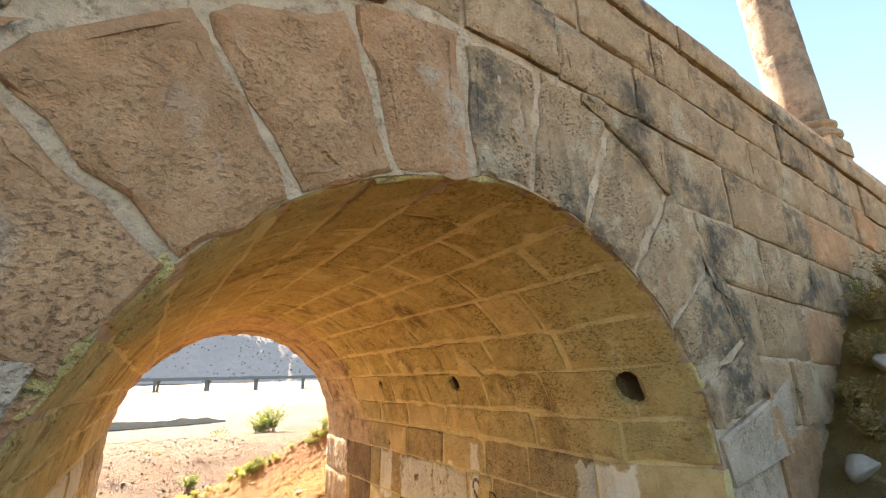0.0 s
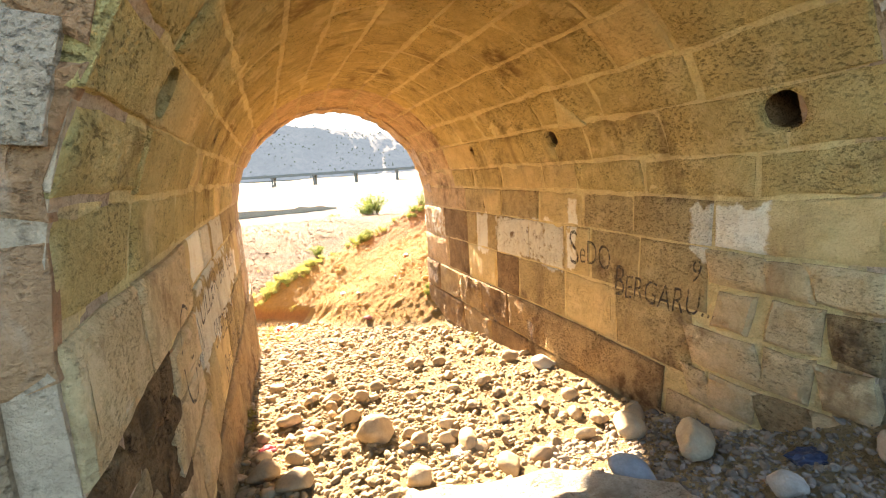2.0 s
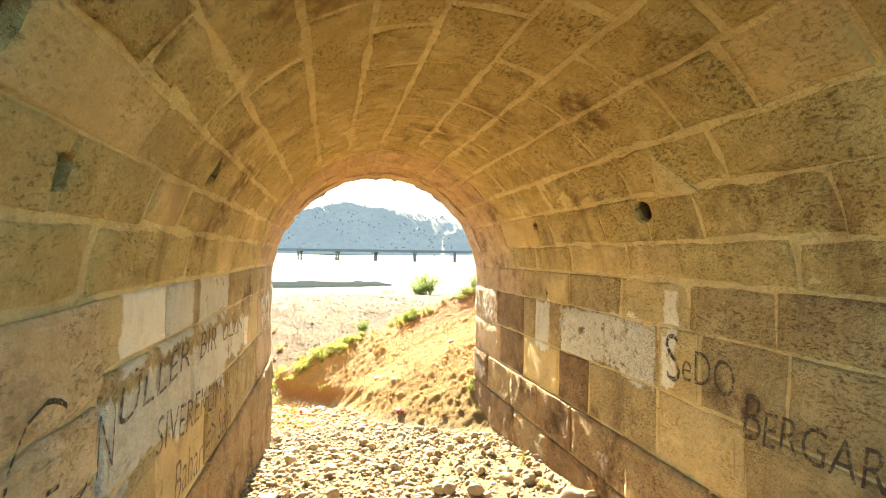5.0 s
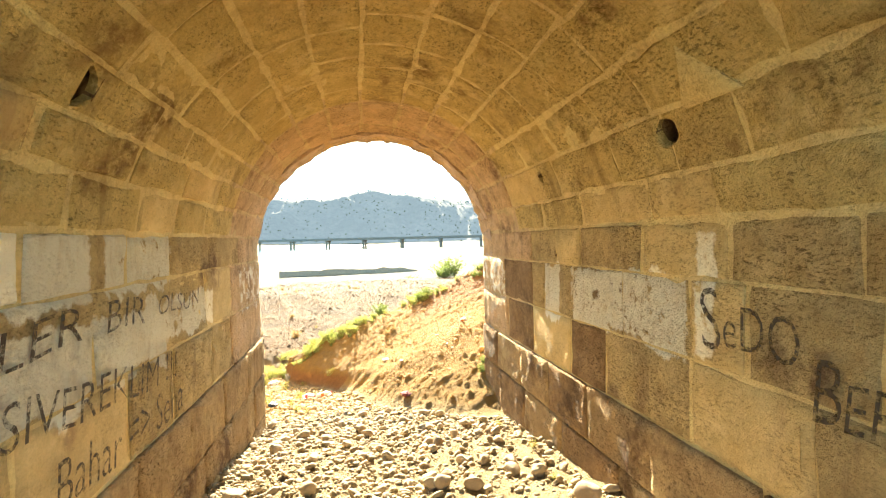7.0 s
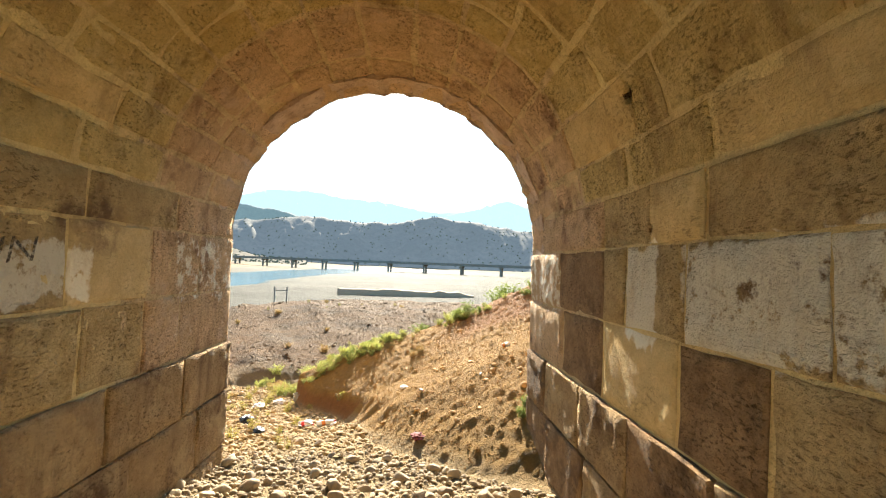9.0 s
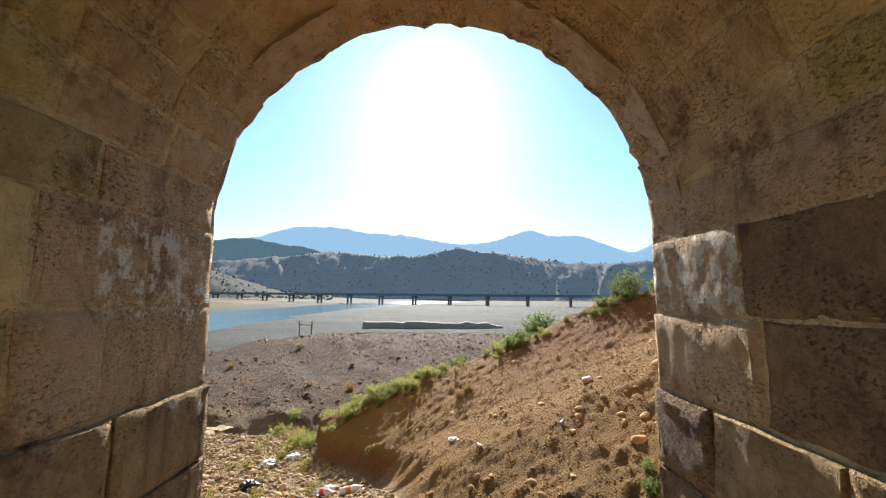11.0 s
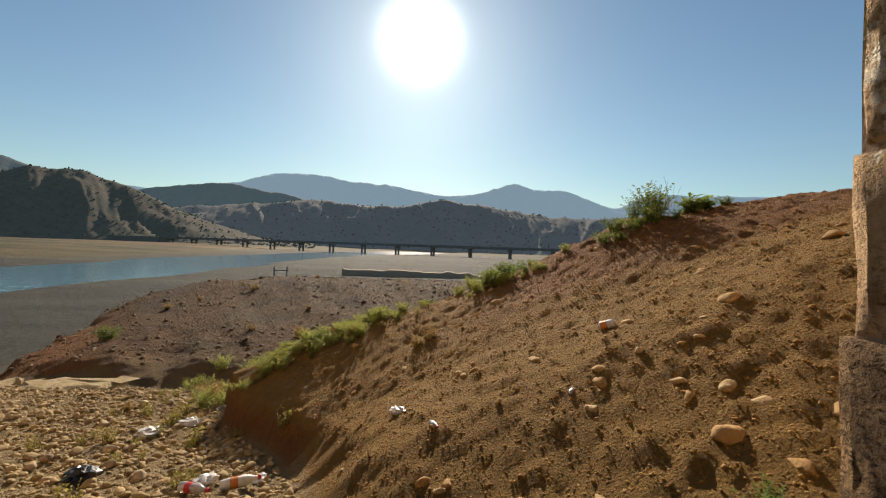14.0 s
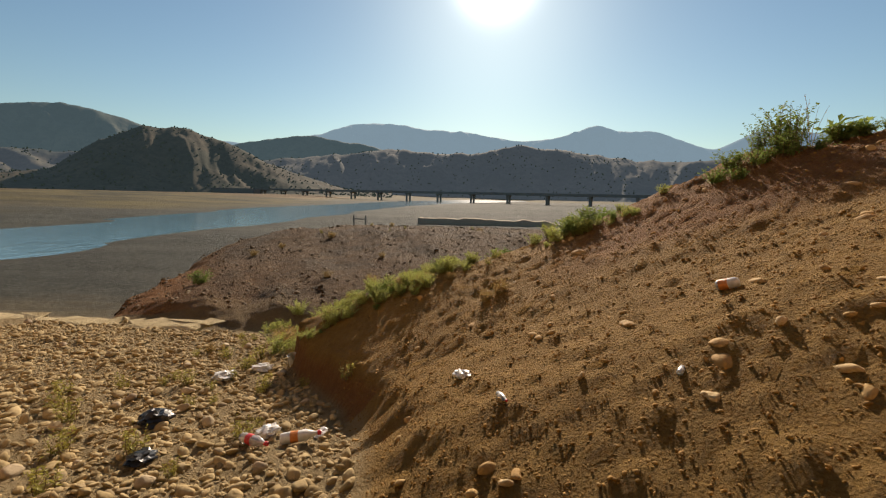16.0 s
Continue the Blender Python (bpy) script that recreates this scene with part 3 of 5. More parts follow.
def course(parent, sa, sb, joints, material_of, seed, proud=0.010, joint=0.010, loose=0.0):
    """A row of stones between two arcs; joints are its upright joints along the tunnel."""
    rnd = random.Random(seed)
    lo, hi = min(sa, sb), max(sa, sb)
    for k, (ya, yb) in enumerate(zip(joints, joints[1:])):
        poly = [(lo, ya)]
        for h in HOLES:                    # a worn round notch where a hole lies on the joint
            if lo < h[0] < hi and min(abs(h[1] - ya), abs(h[1] - yb)) < 0.02:
                bite = [(h[0] + h[2] * math.cos(w) * rnd.uniform(0.82, 1.0), h[2] * math.sin(w) * rnd.uniform(0.82, 1.0)) for w in np.linspace(0, math.pi, 8)]
                if abs(h[1] - ya) < 0.02:
                    poly = [(lo, ya), (lo, yb), (hi, yb), (hi, ya)] + [(u, ya + v) for u, v in bite]
                else:
                    poly = [(lo, ya), (lo, yb)] + [(u, yb - v) for u, v in bite[::-1]] + [(hi, yb), (hi, ya)]
        if len(poly) == 1:
            sk = rnd.uniform(-0.03, 0.03) * (1 + loose * 300)
            end = rnd.uniform(-0.05, 0.02) if yb >= Y1 - 0.01 else 0
            poly = [(lo, ya), (lo, yb + sk + end), (hi, yb + end), (hi, ya - sk)]
        p = proud + rnd.uniform(-0.005, 0.009)
        mat, plain4 = material_of(ya, yb, rnd), len(poly) == 4
        stone(parent, poly, tunnel, p, mat, seed * 100 + k, gap=joint + loose if plain4 else 0.006, bevel=0.014 + loose if plain4 else 0.008, rim=0.045 if plain4 else 0.008,
              relief=0.0 if not plain4 else 0.011 if mat == STAINED_AND_SHADED else 0.015 if mat == ROUGH_STONE else 0.006 if mat == EXIT_STONE else 0.009)


def joints_for(seed, lo=0.5, hi=1.0, must=(), end=7.32):
    rnd = random.Random(seed)
    ys, marks = [Y0], sorted(must)
    stops = marks + [end]
    for stop in stops:
        while stop - ys[-1] > hi * 1.2:
            ys.append(ys[-1] + rnd.uniform(lo, hi))
        if stop - ys[-1] < 0.25 and len(ys) > 1:
            ys.pop()
        ys.append(stop)
    return ys + [end + rnd.uniform(0.62, 0.86), Y1]


RIGHT_A = [9, 22.3, 35.5, 50, 62.5, 75, None]
LEFT_A = [-7, -20.8, -34, -47.5, -57.2, -66, -75, None]


def vault_stone(ya, yb, rnd):
    return EXIT_STONE if ya > 7.2 else VAULT if rnd.random() < 0.93 else PLASTERED


course(vault, s_of_angle(-7), s_of_angle(9), joints_for(3), vault_stone, 3, 0.006, 0.019)
for side, bounds in ((1, RIGHT_A), (-1, LEFT_A)):
    for k, (a, b) in enumerate(zip(bounds, bounds[1:])):
        sa = s_of_angle(a)
        sb = s_of_z(0.88, side) if b is None else s_of_angle(b)
        lo, hi = min(sa, sb), max(sa, sb)
        must = [h[1] for h in HOLES if lo < h[0] < hi]
        course(vault, sa, sb, joints_for(20 + k + (50 if side < 0 else 0), must=must), vault_stone, 200 + k + (50 if side < 0 else 0), 0.006, 0.019)


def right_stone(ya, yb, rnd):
    return STAINED_AND_SHADED if (abs(ya - 6.93) < 0.02 or abs(ya - 5.4) < 0.02) else EXIT_STONE if ya > 6.9 else (PLASTERED if rnd.random() < 0.35 else WALLST)


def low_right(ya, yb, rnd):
    return STAINED_AND_SHADED if rnd.random() < (0.45 if ya > 5 else 0.15) else ROUGH_STONE


def left_stone(ya, yb, rnd):
    return CREAM if ya < 3.35 else EXIT_STONE if ya > 6.9 else WEST_SMOOTH if rnd.random() < 0.3 else WEST


def low_left(ya, yb, rnd):
    return ROUGH_STONE


stone(vault, [(s_of_angle(52), 4.05), (s_of_angle(64), 3.78), (s_of_angle(64), 4.24)], tunnel, 0.028, MORTAR, 291, "mortar_patch", gap=0.008)

# right wall: squared blocks, with rubble close to the front mouth
R_ROWS = [(0.88, 0.51, [1.6, 2.6, 3.4, 4.1, 4.9, 5.8, 6.3, 6.95, 7.86, Y1]),
          (0.51, -0.03, [2.62, 3.32, 3.99, 4.43, 5.15, 5.95, 6.59, 6.93, 7.86, Y1]),
          (-0.03, -0.60, [2.75, 3.6, 4.43, 5.4, 6.0, 6.92, 7.76, Y1]),
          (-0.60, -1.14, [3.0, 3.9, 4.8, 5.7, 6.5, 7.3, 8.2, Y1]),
          (-1.14, -1.70, [1.6, 2.5, 3.3, 4.2, 5.2, 6.2, 7.2, 8.1, Y1]),
          (-1.70, -2.6, [5.0, 6.3, 7.5, Y1])]
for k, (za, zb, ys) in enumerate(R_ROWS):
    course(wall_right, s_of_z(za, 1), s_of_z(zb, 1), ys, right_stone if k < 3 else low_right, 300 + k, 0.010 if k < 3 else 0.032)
rub = random.Random(9)
z = 0.51
while z > -1.1:
    zb = z - rub.uniform(0.22, 0.36)
    ys, stop = [1.6], (2.62 if z > 0 else 2.75 if z > -0.55 else 3.0)
    while stop - ys[-1] > 0.55:
        ys.append(ys[-1] + rub.uniform(0.24, 0.5))
    ys.append(stop)
    course(wall_right, s_of_z(z, 1), s_of_z(max(zb, -1.12), 1), ys, lambda a, b, r: ROUGH_STONE if r.random() < 0.35 else CREAM, 340 + int(-z * 20) + 20, 0.035, loose=0.011)
    z = zb
L_ROWS = [(0.88, 0.45, [1.6, 2.35, 3.4]), (0.45, 0.15, [2.64, 3.4]), (0.15, -0.15, [2.50, 3.4]), (-0.15, -0.60, [2.40, 2.9, 3.4]),
          (0.88, 0.55, [3.4, 4.2, 5.1, 5.75, 6.62, 7.65, Y1]),
          (0.55, -0.02, [3.4, 4.73, 5.7, 6.5, 7.32, 8.1, Y1]),
          (-0.02, -0.60, [3.4, 4.1, 5.05, 5.73, 6.64, 7.28, 7.78, Y1]),
          (-0.60, -1.15, [3.3, 4.2, 5.1, 6.0, 6.9, 7.9, Y1]),
          (-1.15, -1.75, [1.6, 2.6, 3.6, 4.4, 5.4, 6.3, 7.2, 8.2, Y1]),
          (-1.75, -2.6, [5.0, 6.3, 7.5, Y1])]
for k, (za, zb, ys) in enumerate(L_ROWS):
    course(wall_left, s_of_z(za, -1), s_of_z(zb, -1), ys, left_stone if k < 7 else low_left, 400 + k, 0.030 if ys[-1] < 3.5 else 0.010 if k < 7 else 0.03, loose=0.006 if ys[-1] < 3.5 else 0)
z = 0.45                                    # the facing has fallen away here
while z > -1.12:
    zb, ys = max(z - rub.uniform(0.14, 0.26), -1.15), [1.6]
    stop = 2.74 if z > -0.6 else 3.3
    while stop - ys[-1] > 0.4:
        ys.append(ys[-1] + rub.uniform(0.16, 0.34))
    ys.append(stop)
    # rubble lies nearly flush; its darker colour paints the depth of the hole
    course(wall_left, s_of_z(z, -1), s_of_z(zb, -1), ys, lambda a, b, r: HOLE_SHADE_RUBBLE if a > 2.0 or r.random() < 0.35 else ROUGH_STONE, 480 + int(-z * 20), 0.012, 0.001, 0.008)
    z = zb


# ---- the bridge's two faces ----
def outline(y, r_add=0.0):
    """The arch opening's outline, from the right foot over the crown to the left foot."""
    return [tunnel(s, y, -r_add) for s in [s_of_z(-3.4, 1)] + list(np.linspace(QUARTER, -QUARTER, 37)) + [s_of_z(-3.4, -1)]]


def top_at(x):
    return TOP - 0.055 * (x - 3)


def build_face(name, y, back, label):
    hole = outline(Y0 if name == "wall_front" else Y1)
    n = len(hole)
    outer = []
    for p in hole:                         # a matching point on the wall's rim
        d = Vector((p.x - AX, p.z - ZC))
        if p.z < ZC - 0.01:
            q = (22.0 if d.x > 0 else -16.0, -3.4)
        else:
            a = math.atan2(d.x, max(d.y, 1e-4))
            q = (AX + (20.59 if a > 0 else -17.41) * min(1, abs(a) / 0.9), top_at(AX + 20 * a / 1.57)) if abs(a) < 0.9 else ((22.0 if a > 0 else -16.0), top_at(22 if a > 0 else -16) - (abs(a) - 0.9) * 6)
        outer.append(q)
    verts = [(p.x, y, p.z) for p in hole] + [(qx, y, qz) for qx, qz in outer]
    verts += [(p.x, back, p.z) for p in hole] + [(qx, back, qz) for qx, qz in outer]
    faces = []
    for i in range(n - 1):
        faces.append((i, i + 1, n + i + 1, n + i))
        faces.append((2 * n + i, 3 * n + i, 3 * n + i + 1, 2 * n + i + 1))
        faces.append((n + i, n + i + 1, 3 * n + i + 1, 3 * n + i))
        faces.append((i, 2 * n + i, 2 * n + i + 1, i + 1))
    return tagged(solid(name, verts, faces, PALE_MORTAR), label, "masonry", kind="structure")


wall_front = build_face("wall_front", Y0 + 0.012, Y0 + 0.45, "weathered grey-brown stone face of an old arched bridge")
wall_back = build_face("wall_back", Y1 - 0.012, Y1 - 0.45, "sunlit far face of the old stone bridge")
deck = solid("bridge_deck", [(-16, Y0 + 0.05, 5.4), (22, Y0 + 0.05, 3.3), (22, Y1 - 0.05, 3.3), (-16, Y1 - 0.05, 5.4),
                             (-16, Y0 + 0.05, 5.0), (22, Y0 + 0.05, 2.9), (22, Y1 - 0.05, 2.9), (-16, Y1 - 0.05, 5.0)],
             [(0, 1, 2, 3), (7, 6, 5, 4), (0, 4, 5, 1), (1, 5, 6, 2), (2, 6, 7, 3), (3, 7, 4, 0)], PALE_MORTAR)
tagged(deck, "stone-paved deck of the old bridge", "bridge deck", kind="structure")


def on_front(u, v, d):
    return Vector((u, Y0 + 0.012 - d, v))


def on_back(u, v, d):
    return Vector((u, Y1 - 0.012 + d, v))


def ring_point(deg, r, y):
    p = tunnel(s_of_angle(deg), y, 0)
    d = Vector((p.x - AX, p.z - ZC)).normalized()
    return (p.x + d.x * r, p.z + d.y * r)


RING = [-90, -77, -63, -48, -32.4, -17.4, -3, 9.7, 23.6, 39, 53.5, 68, 78.5]
ring_rnd = random.Random(5)


def build_ring(parent, place, y, bounds, mats):
    for k, (a, b) in enumerate(zip(bounds, bounds[1:])):
        depth = ring_rnd.uniform(0.80, 0.95)
        n = 4
        inner = [ring_point(a + (b - a) * i / n, -0.016 - 0.012 * ring_rnd.random(), y) for i in range(n + 1)]
        outer = [ring_point(a + (b - a) * i / n, depth, y) for i in range(n, -1, -1)]
        stone(parent, inner + outer, place, 0.018 + ring_rnd.uniform(-0.008, 0.012), mats[k % len(mats)], 500 + k, "voussoir", gap=0.026, bevel=0.016, step=0.13, relief=0.022)


build_ring(wall_front, on_front, Y0, RING, [FACADE_BROWN, FACADE_BROWN, FACADE_BROWN, FACADE_BROWN, FACADE_BROWN, FACADE_BROWN, FACADE, FACADE, FACADE, FACADE, FACADE, FACADE])
build_ring(wall_back, on_back, Y1, [-90, -75, -60, -45, -30, -15, 0, 15, 30, 45, 60, 75, 90], [FACADE])


def clip_ring(poly, r):
    """Pushes an outline out of the ring of voussoirs; None when little of it is left."""
    pts = []
    for (u0, v0), (u1, v1) in zip(poly, poly[1:] + poly[:1]):
        pts += [(u0 + (u1 - u0) * k / 5, v0 + (v1 - v0) * k / 5) for k in range(5)]
    inside = 0
    out = []
    for u, v in pts:
        d = Vector((u - AX, v - ZC))
        if d.length < r and v > ZC - 0.3:
            inside += 1
            d = d.normalized() * r
            u, v = AX + d.x, ZC + d.y
        out.append((u, v))
    if inside > len(pts) * 0.62:
        return None
    area = abs(sum(a[0] * b[1] - b[0] * a[1] for a, b in zip(out, out[1:] + out[:1]))) / 2
    clean = [p for i, p in enumerate(out) if math.hypot(p[0] - out[i - 1][0], p[1] - out[i - 1][1]) > 0.03]
    return clean if area > 0.05 and len(clean) > 3 else None


def build_courses(parent, place, x_lo, x_hi, seed):
    rnd = random.Random(seed)
    z = TOP - 0.30
    k = 0
    while z > -1.5:
        h = rnd.uniform(0.46, 0.60)
        x = x_lo + rnd.uniform(0, 0.6)
        while x < x_hi:
            w = rnd.uniform(0.55, 1.15)
            drop = lambda u: -0.055 * (u - 3)
            poly = [(x, z + drop(x)), (x, z - h + drop(x)), (x + w, z - h + drop(x + w) + rnd.uniform(-0.015, 0.015)), (x + w, z + drop(x + w))]
            inside = x + w > AX - RAD - 0.98 and x < AX + RAD + 0.98 and z - h < ZC + 0.2
            if inside and x < AX < x + w:
                pass
            elif inside and z < ZC + 0.25:
                if x > AX and x + w > AX + RAD + 0.35:
                    xl = max(x, AX + RAD + 0.12)
                    stone(parent, [(xl, poly[0][1]), (xl, poly[1][1]), poly[2], poly[3]], place, 0.03 + rnd.uniform(-0.012, 0.018), FACADE, seed * 1000 + k, gap=0.015, bevel=0.022, relief=0.014)
                elif x < AX and x < AX - RAD - 0.35:
                    xr = min(x + w, AX - RAD - 0.10)
                    stone(parent, [poly[0], poly[1], (xr, poly[2][1]), (xr, poly[3][1])], place, 0.03 + rnd.uniform(-0.012, 0.018), FACADE, seed * 1000 + k, gap=0.015, bevel=0.022, relief=0.014)
            else:
                poly = clip_ring(poly, RAD + 0.90)
                if poly:
                    stone(parent, poly, place, 0.03 + rnd.uniform(-0.012, 0.018), FACADE if rnd.random() < 0.92 else FACADE_BROWN, seed * 1000 + k, gap=0.015, bevel=0.022, relief=0.014)
            k += 1
            x += w
        z -= h
    x = x_lo                                # projecting cornice along the top
    while x < x_hi:
        w = rnd.uniform(0.7, 1.2)
        t0, t1 = top_at(x), top_at(x + w)
        stone(parent, [(x, t0), (x, t0 - 0.29), (x + w, t1 - 0.29), (x + w, t1)], place, 0.052 + rnd.uniform(-0.01, 0.015), FACADE, seed * 1000 + k, "cornice_stone", gap=0.01)
        k += 1
        x += w


build_courses(wall_front, on_front, -3.2, 13.5, 7)
build_courses(wall_back, on_back, -2.5, 6.5, 8)
stone(wall_front, [(-0.29, 1.33), (-0.20, 1.61), (-1.35, 1.80), (-1.40, 1.40)], on_front, 0.055, WHITE_BLOCK, 78, "plaster_block", gap=0.012)
stone(wall_front, [ring_point(79, 0.0, Y0), (3.36, 0.80), (4.36, 0.92), (4.50, 1.50), (4.2, 1.38)], on_front, 0.045, WHITE_BLOCK, 77, "plaster_block", gap=0.012)


# ---- column on the parapet ----
def build_column(x, y):
    base_z = 4.52
    col = new("stone_column")
    col.location = (x, y, base_z)
    col.rotation_euler = (0, radians(-6.5), 0)
    tagged(col, "weathered round stone column on a moulded base", "column")

    def turned(name, rows, mat, seg=28, wob=0.0):
        rnd = random.Random(4)
        verts, faces = [], []
        for r, zz in rows:
            for i in range(seg):
                a = 2 * math.pi * i / seg
                q = r * (1 + rnd.uniform(-wob, wob))
                verts.append((q * math.cos(a), q * math.sin(a), zz))
        for k in range(len(rows) - 1):
            faces += [(k * seg + i, k * seg + (i + 1) % seg, (k + 1) * seg + (i + 1) % seg, (k + 1) * seg + i) for i in range(seg)]
        faces += [tuple(range(seg))[::-1], tuple(range((len(rows) - 1) * seg, len(rows) * seg))]
        solid(name, verts, faces, mat, col, smooth=True).data.set_sharp_from_angle(angle=radians(35))

    part("pedestal", box_bm((0.8, 0.8, 0.55), (0, 0.25, -0.27), 0.03), FACADE, col, "stone block under the plinth")
    part("plinth", box_bm((0.80, 0.80, 0.30), (0, 0, 0.15), 0.03), FACADE, col, "dark square plinth")
    turned("base_moulding", [(0.40, 0.30), (0.43, 0.34), (0.43, 0.40), (0.39, 0.45), (0.37, 0.48), (0.40, 0.52), (0.40, 0.56), (0.365, 0.60)], FACADE)
    z, k = 0.60, 0
    while z < 7.0:
        h = (1.25, 1.05, 1.15, 1.3)[k % 4]
        r0 = 0.34 - 0.005 * z
        turned("drum", [(r0 - 0.012, z), (r0, z + 0.03), (r0 - 0.004, z + h * 0.5), (r0 - 0.008, z + h - 0.03), (r0 - 0.018, z + h)], COLUMN, wob=0.008)
        z += h
        k += 1


build_column(8.2, 1.98)


# ---- road bridge over the river ----
def build_road_bridge():
    ob = new("road_bridge")
    c, step = Vector((6.7, 347.0)), Vector((28.0, -10.6))
    d = step.normalized()
    turn = Matrix.Rotation(math.atan2(d.y, d.x), 4, "Z")
    tagged(ob, "long grey concrete road bridge on paired piers", "bridge")
    z_top = 3.1
    lo, hi = -9, 6
    mid, length = c + step * (lo + hi) / 2, step.length * (hi - lo)
    part("deck", box_bm((length, 9.0, 1.0), (mid.x, mid.y, z_top - 1.6), 0.05, turn), CONCRETE, ob)
    for side in (-1, 1):
        q = mid + Vector((-d.y, d.x)) * 4.3 * side
        part("railing", box_bm((length, 0.25, 0.9), (q.x, q.y, z_top - 0.6), 0.03, turn), CONCRETE, ob)
    for k in range(lo, hi + 1):
        p = c + step * k
        part("pier_cap", box_bm((1.6, 8.0, 1.0), (p.x, p.y, z_top - 2.55), 0.05, turn), CONCRETE, ob)
        for side in (-1, 1):
            q = p + Vector((-d.y, d.x)) * 2.6 * side
            bm = bmesh.new()
            bmesh.ops.create_cone(bm, cap_ends=True, segments=14, radius1=0.85, radius2=0.8, depth=8.0, matrix=Matrix.Translation((q.x, q.y, z_top - 6.6)))
            part("pier", bm, CONCRETE, ob)


build_road_bridge()

embankment = part("embankment", box_bm((70.0, 12.0, 7.5), (-284.0, 456.0, -1.2), 0.4, Matrix.Rotation(radians(-20.7), 4, "Z")), CONCRETE)
tagged(embankment, "dark concrete road embankment at the bridge's end", "embankment", kind="structure")
gantry = new("post_frame")
tagged(gantry, "small rusty frame of two posts on the gravel", "frame")
for off in (-0.8, 0.8):
    part("post", box_bm((0.14, 0.14, 2.4), (-16.5 + off, 64.0, -4.4), 0.02), CONCRETE, gantry)
part("crossbar", box_bm((1.9, 0.12, 0.12), (-16.5, 64.0, -3.7), 0.02), CONCRETE, gantry)

def build_weir():
    """A low broken wall, its top worn uneven."""
    verts, n = [], 60
    for i in range(n + 1):
        u = i / n * 26 - 13
        x, y = u * math.cos(radians(9)), 88 + u * math.sin(radians(9))
        top = -4.55 + 0.35 * float(fbm(u * 0.5, 3.0, 4, 6)) - 0.5 * float(ramp(u, 8, 13))
        verts += [(x, y - 0.7, -6.2), (x, y - 0.5, top), (x, y + 1.6, top + 0.03), (x, y + 1.9, -6.2)]
    faces = [(4 * i + k, 4 * i + k + 1, 4 * i + k + 5, 4 * i + k + 4) for i in range(n) for k in range(3)] + [(0, 3, 2, 1), (4 * n, 4 * n + 1, 4 * n + 2, 4 * n + 3)]
    return solid("retaining_wall", verts, faces, WORN)


WORN = mortar_material("worn_rubble_wall", (0.44, 0.36, 0.26), (0.28, 0.22, 0.16))
weir = build_weir()
tagged(weir, "low weathered concrete wall across the gravel", "wall", kind="structure")


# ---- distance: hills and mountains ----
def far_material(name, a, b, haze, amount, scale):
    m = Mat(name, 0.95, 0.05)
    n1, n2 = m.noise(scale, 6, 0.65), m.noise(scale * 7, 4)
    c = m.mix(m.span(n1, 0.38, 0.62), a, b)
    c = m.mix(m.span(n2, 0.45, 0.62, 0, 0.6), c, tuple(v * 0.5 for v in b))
    # aerial haze is painted on the hills as a faint bluish emission
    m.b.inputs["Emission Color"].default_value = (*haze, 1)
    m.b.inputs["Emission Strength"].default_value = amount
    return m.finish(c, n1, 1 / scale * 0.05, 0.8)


def build_range(name, label, dist, depth, ridge, mat, seed, rough, step=0.25, foot=-6.0, soft=1.0, spur=0.2):
    """A range of hills: a height field in a ring sector; ridge gives the crest's run (azimuth, degrees up), spurs and gullies run down from it."""
    az = np.arange(ridge[0][0], ridge[-1][0], step)
    rr = np.linspace(0, 1, 34)
    crest = np.interp(az, [p[0] for p in ridge], [p[1] for p in ridge])
    kern = np.exp(-np.linspace(-2, 2, max(3, int(4 * soft / step)) | 1) ** 2)
    pad = len(kern) // 2
    crest = np.convolve(np.pad(crest, pad, mode="edge"), kern / kern.sum(), "valid")
    A, R = np.meshgrid(az, rr)
    crest = crest[None] + rough * fbm(A * 0.7, A * 0 + seed, 6, seed)
    warp = 1.4 * fbm(A * 0.12, R * 1.5, 3, seed + 9)
    dd = dist + (R - 0.65) * depth * (1 + 0.25 * fbm(A * 0.1, A * 0 + 2, 2, seed + 7))
    prof = np.interp(R, [0, 0.12, 0.40, 0.58, 0.65, 0.75, 1.0], [0, 0.16, 0.66, 0.94, 1.0, 0.95, 0.4])
    spurs = 1 - 2.4 * np.abs(fbm(A * 0.22 + warp + R * 0.7, R * 1.1, 4, seed + 3))
    fine = fbm(A * 1.1 + warp, R * 9, 4, seed + 5)
    slope = np.clip(R / 0.2, 0, 1) * np.clip((0.66 - R) / 0.2, 0, 1)
    Z = foot + (np.tan(np.radians(crest)) * dist - foot) * np.clip(prof + slope * (spur * (spurs - 0.55) + 0.06 * fine), -0.02, 1.0)
    X, Y = 1.8 + dd * np.sin(np.radians(A)), 8 + dd * np.cos(np.radians(A))
    nx = len(az)
    verts = np.stack([X, Y, Z], -1).reshape(-1, 3)
    faces = [(j * nx + i, j * nx + i + 1, (j + 1) * nx + i + 1, (j + 1) * nx + i) for j in range(len(rr) - 1) for i in range(nx - 1)]
    ob = solid(name, verts, faces, mat, smooth=True)
    tagged(ob, label, "mountain", kind="structure")
    return A, Z, X, Y


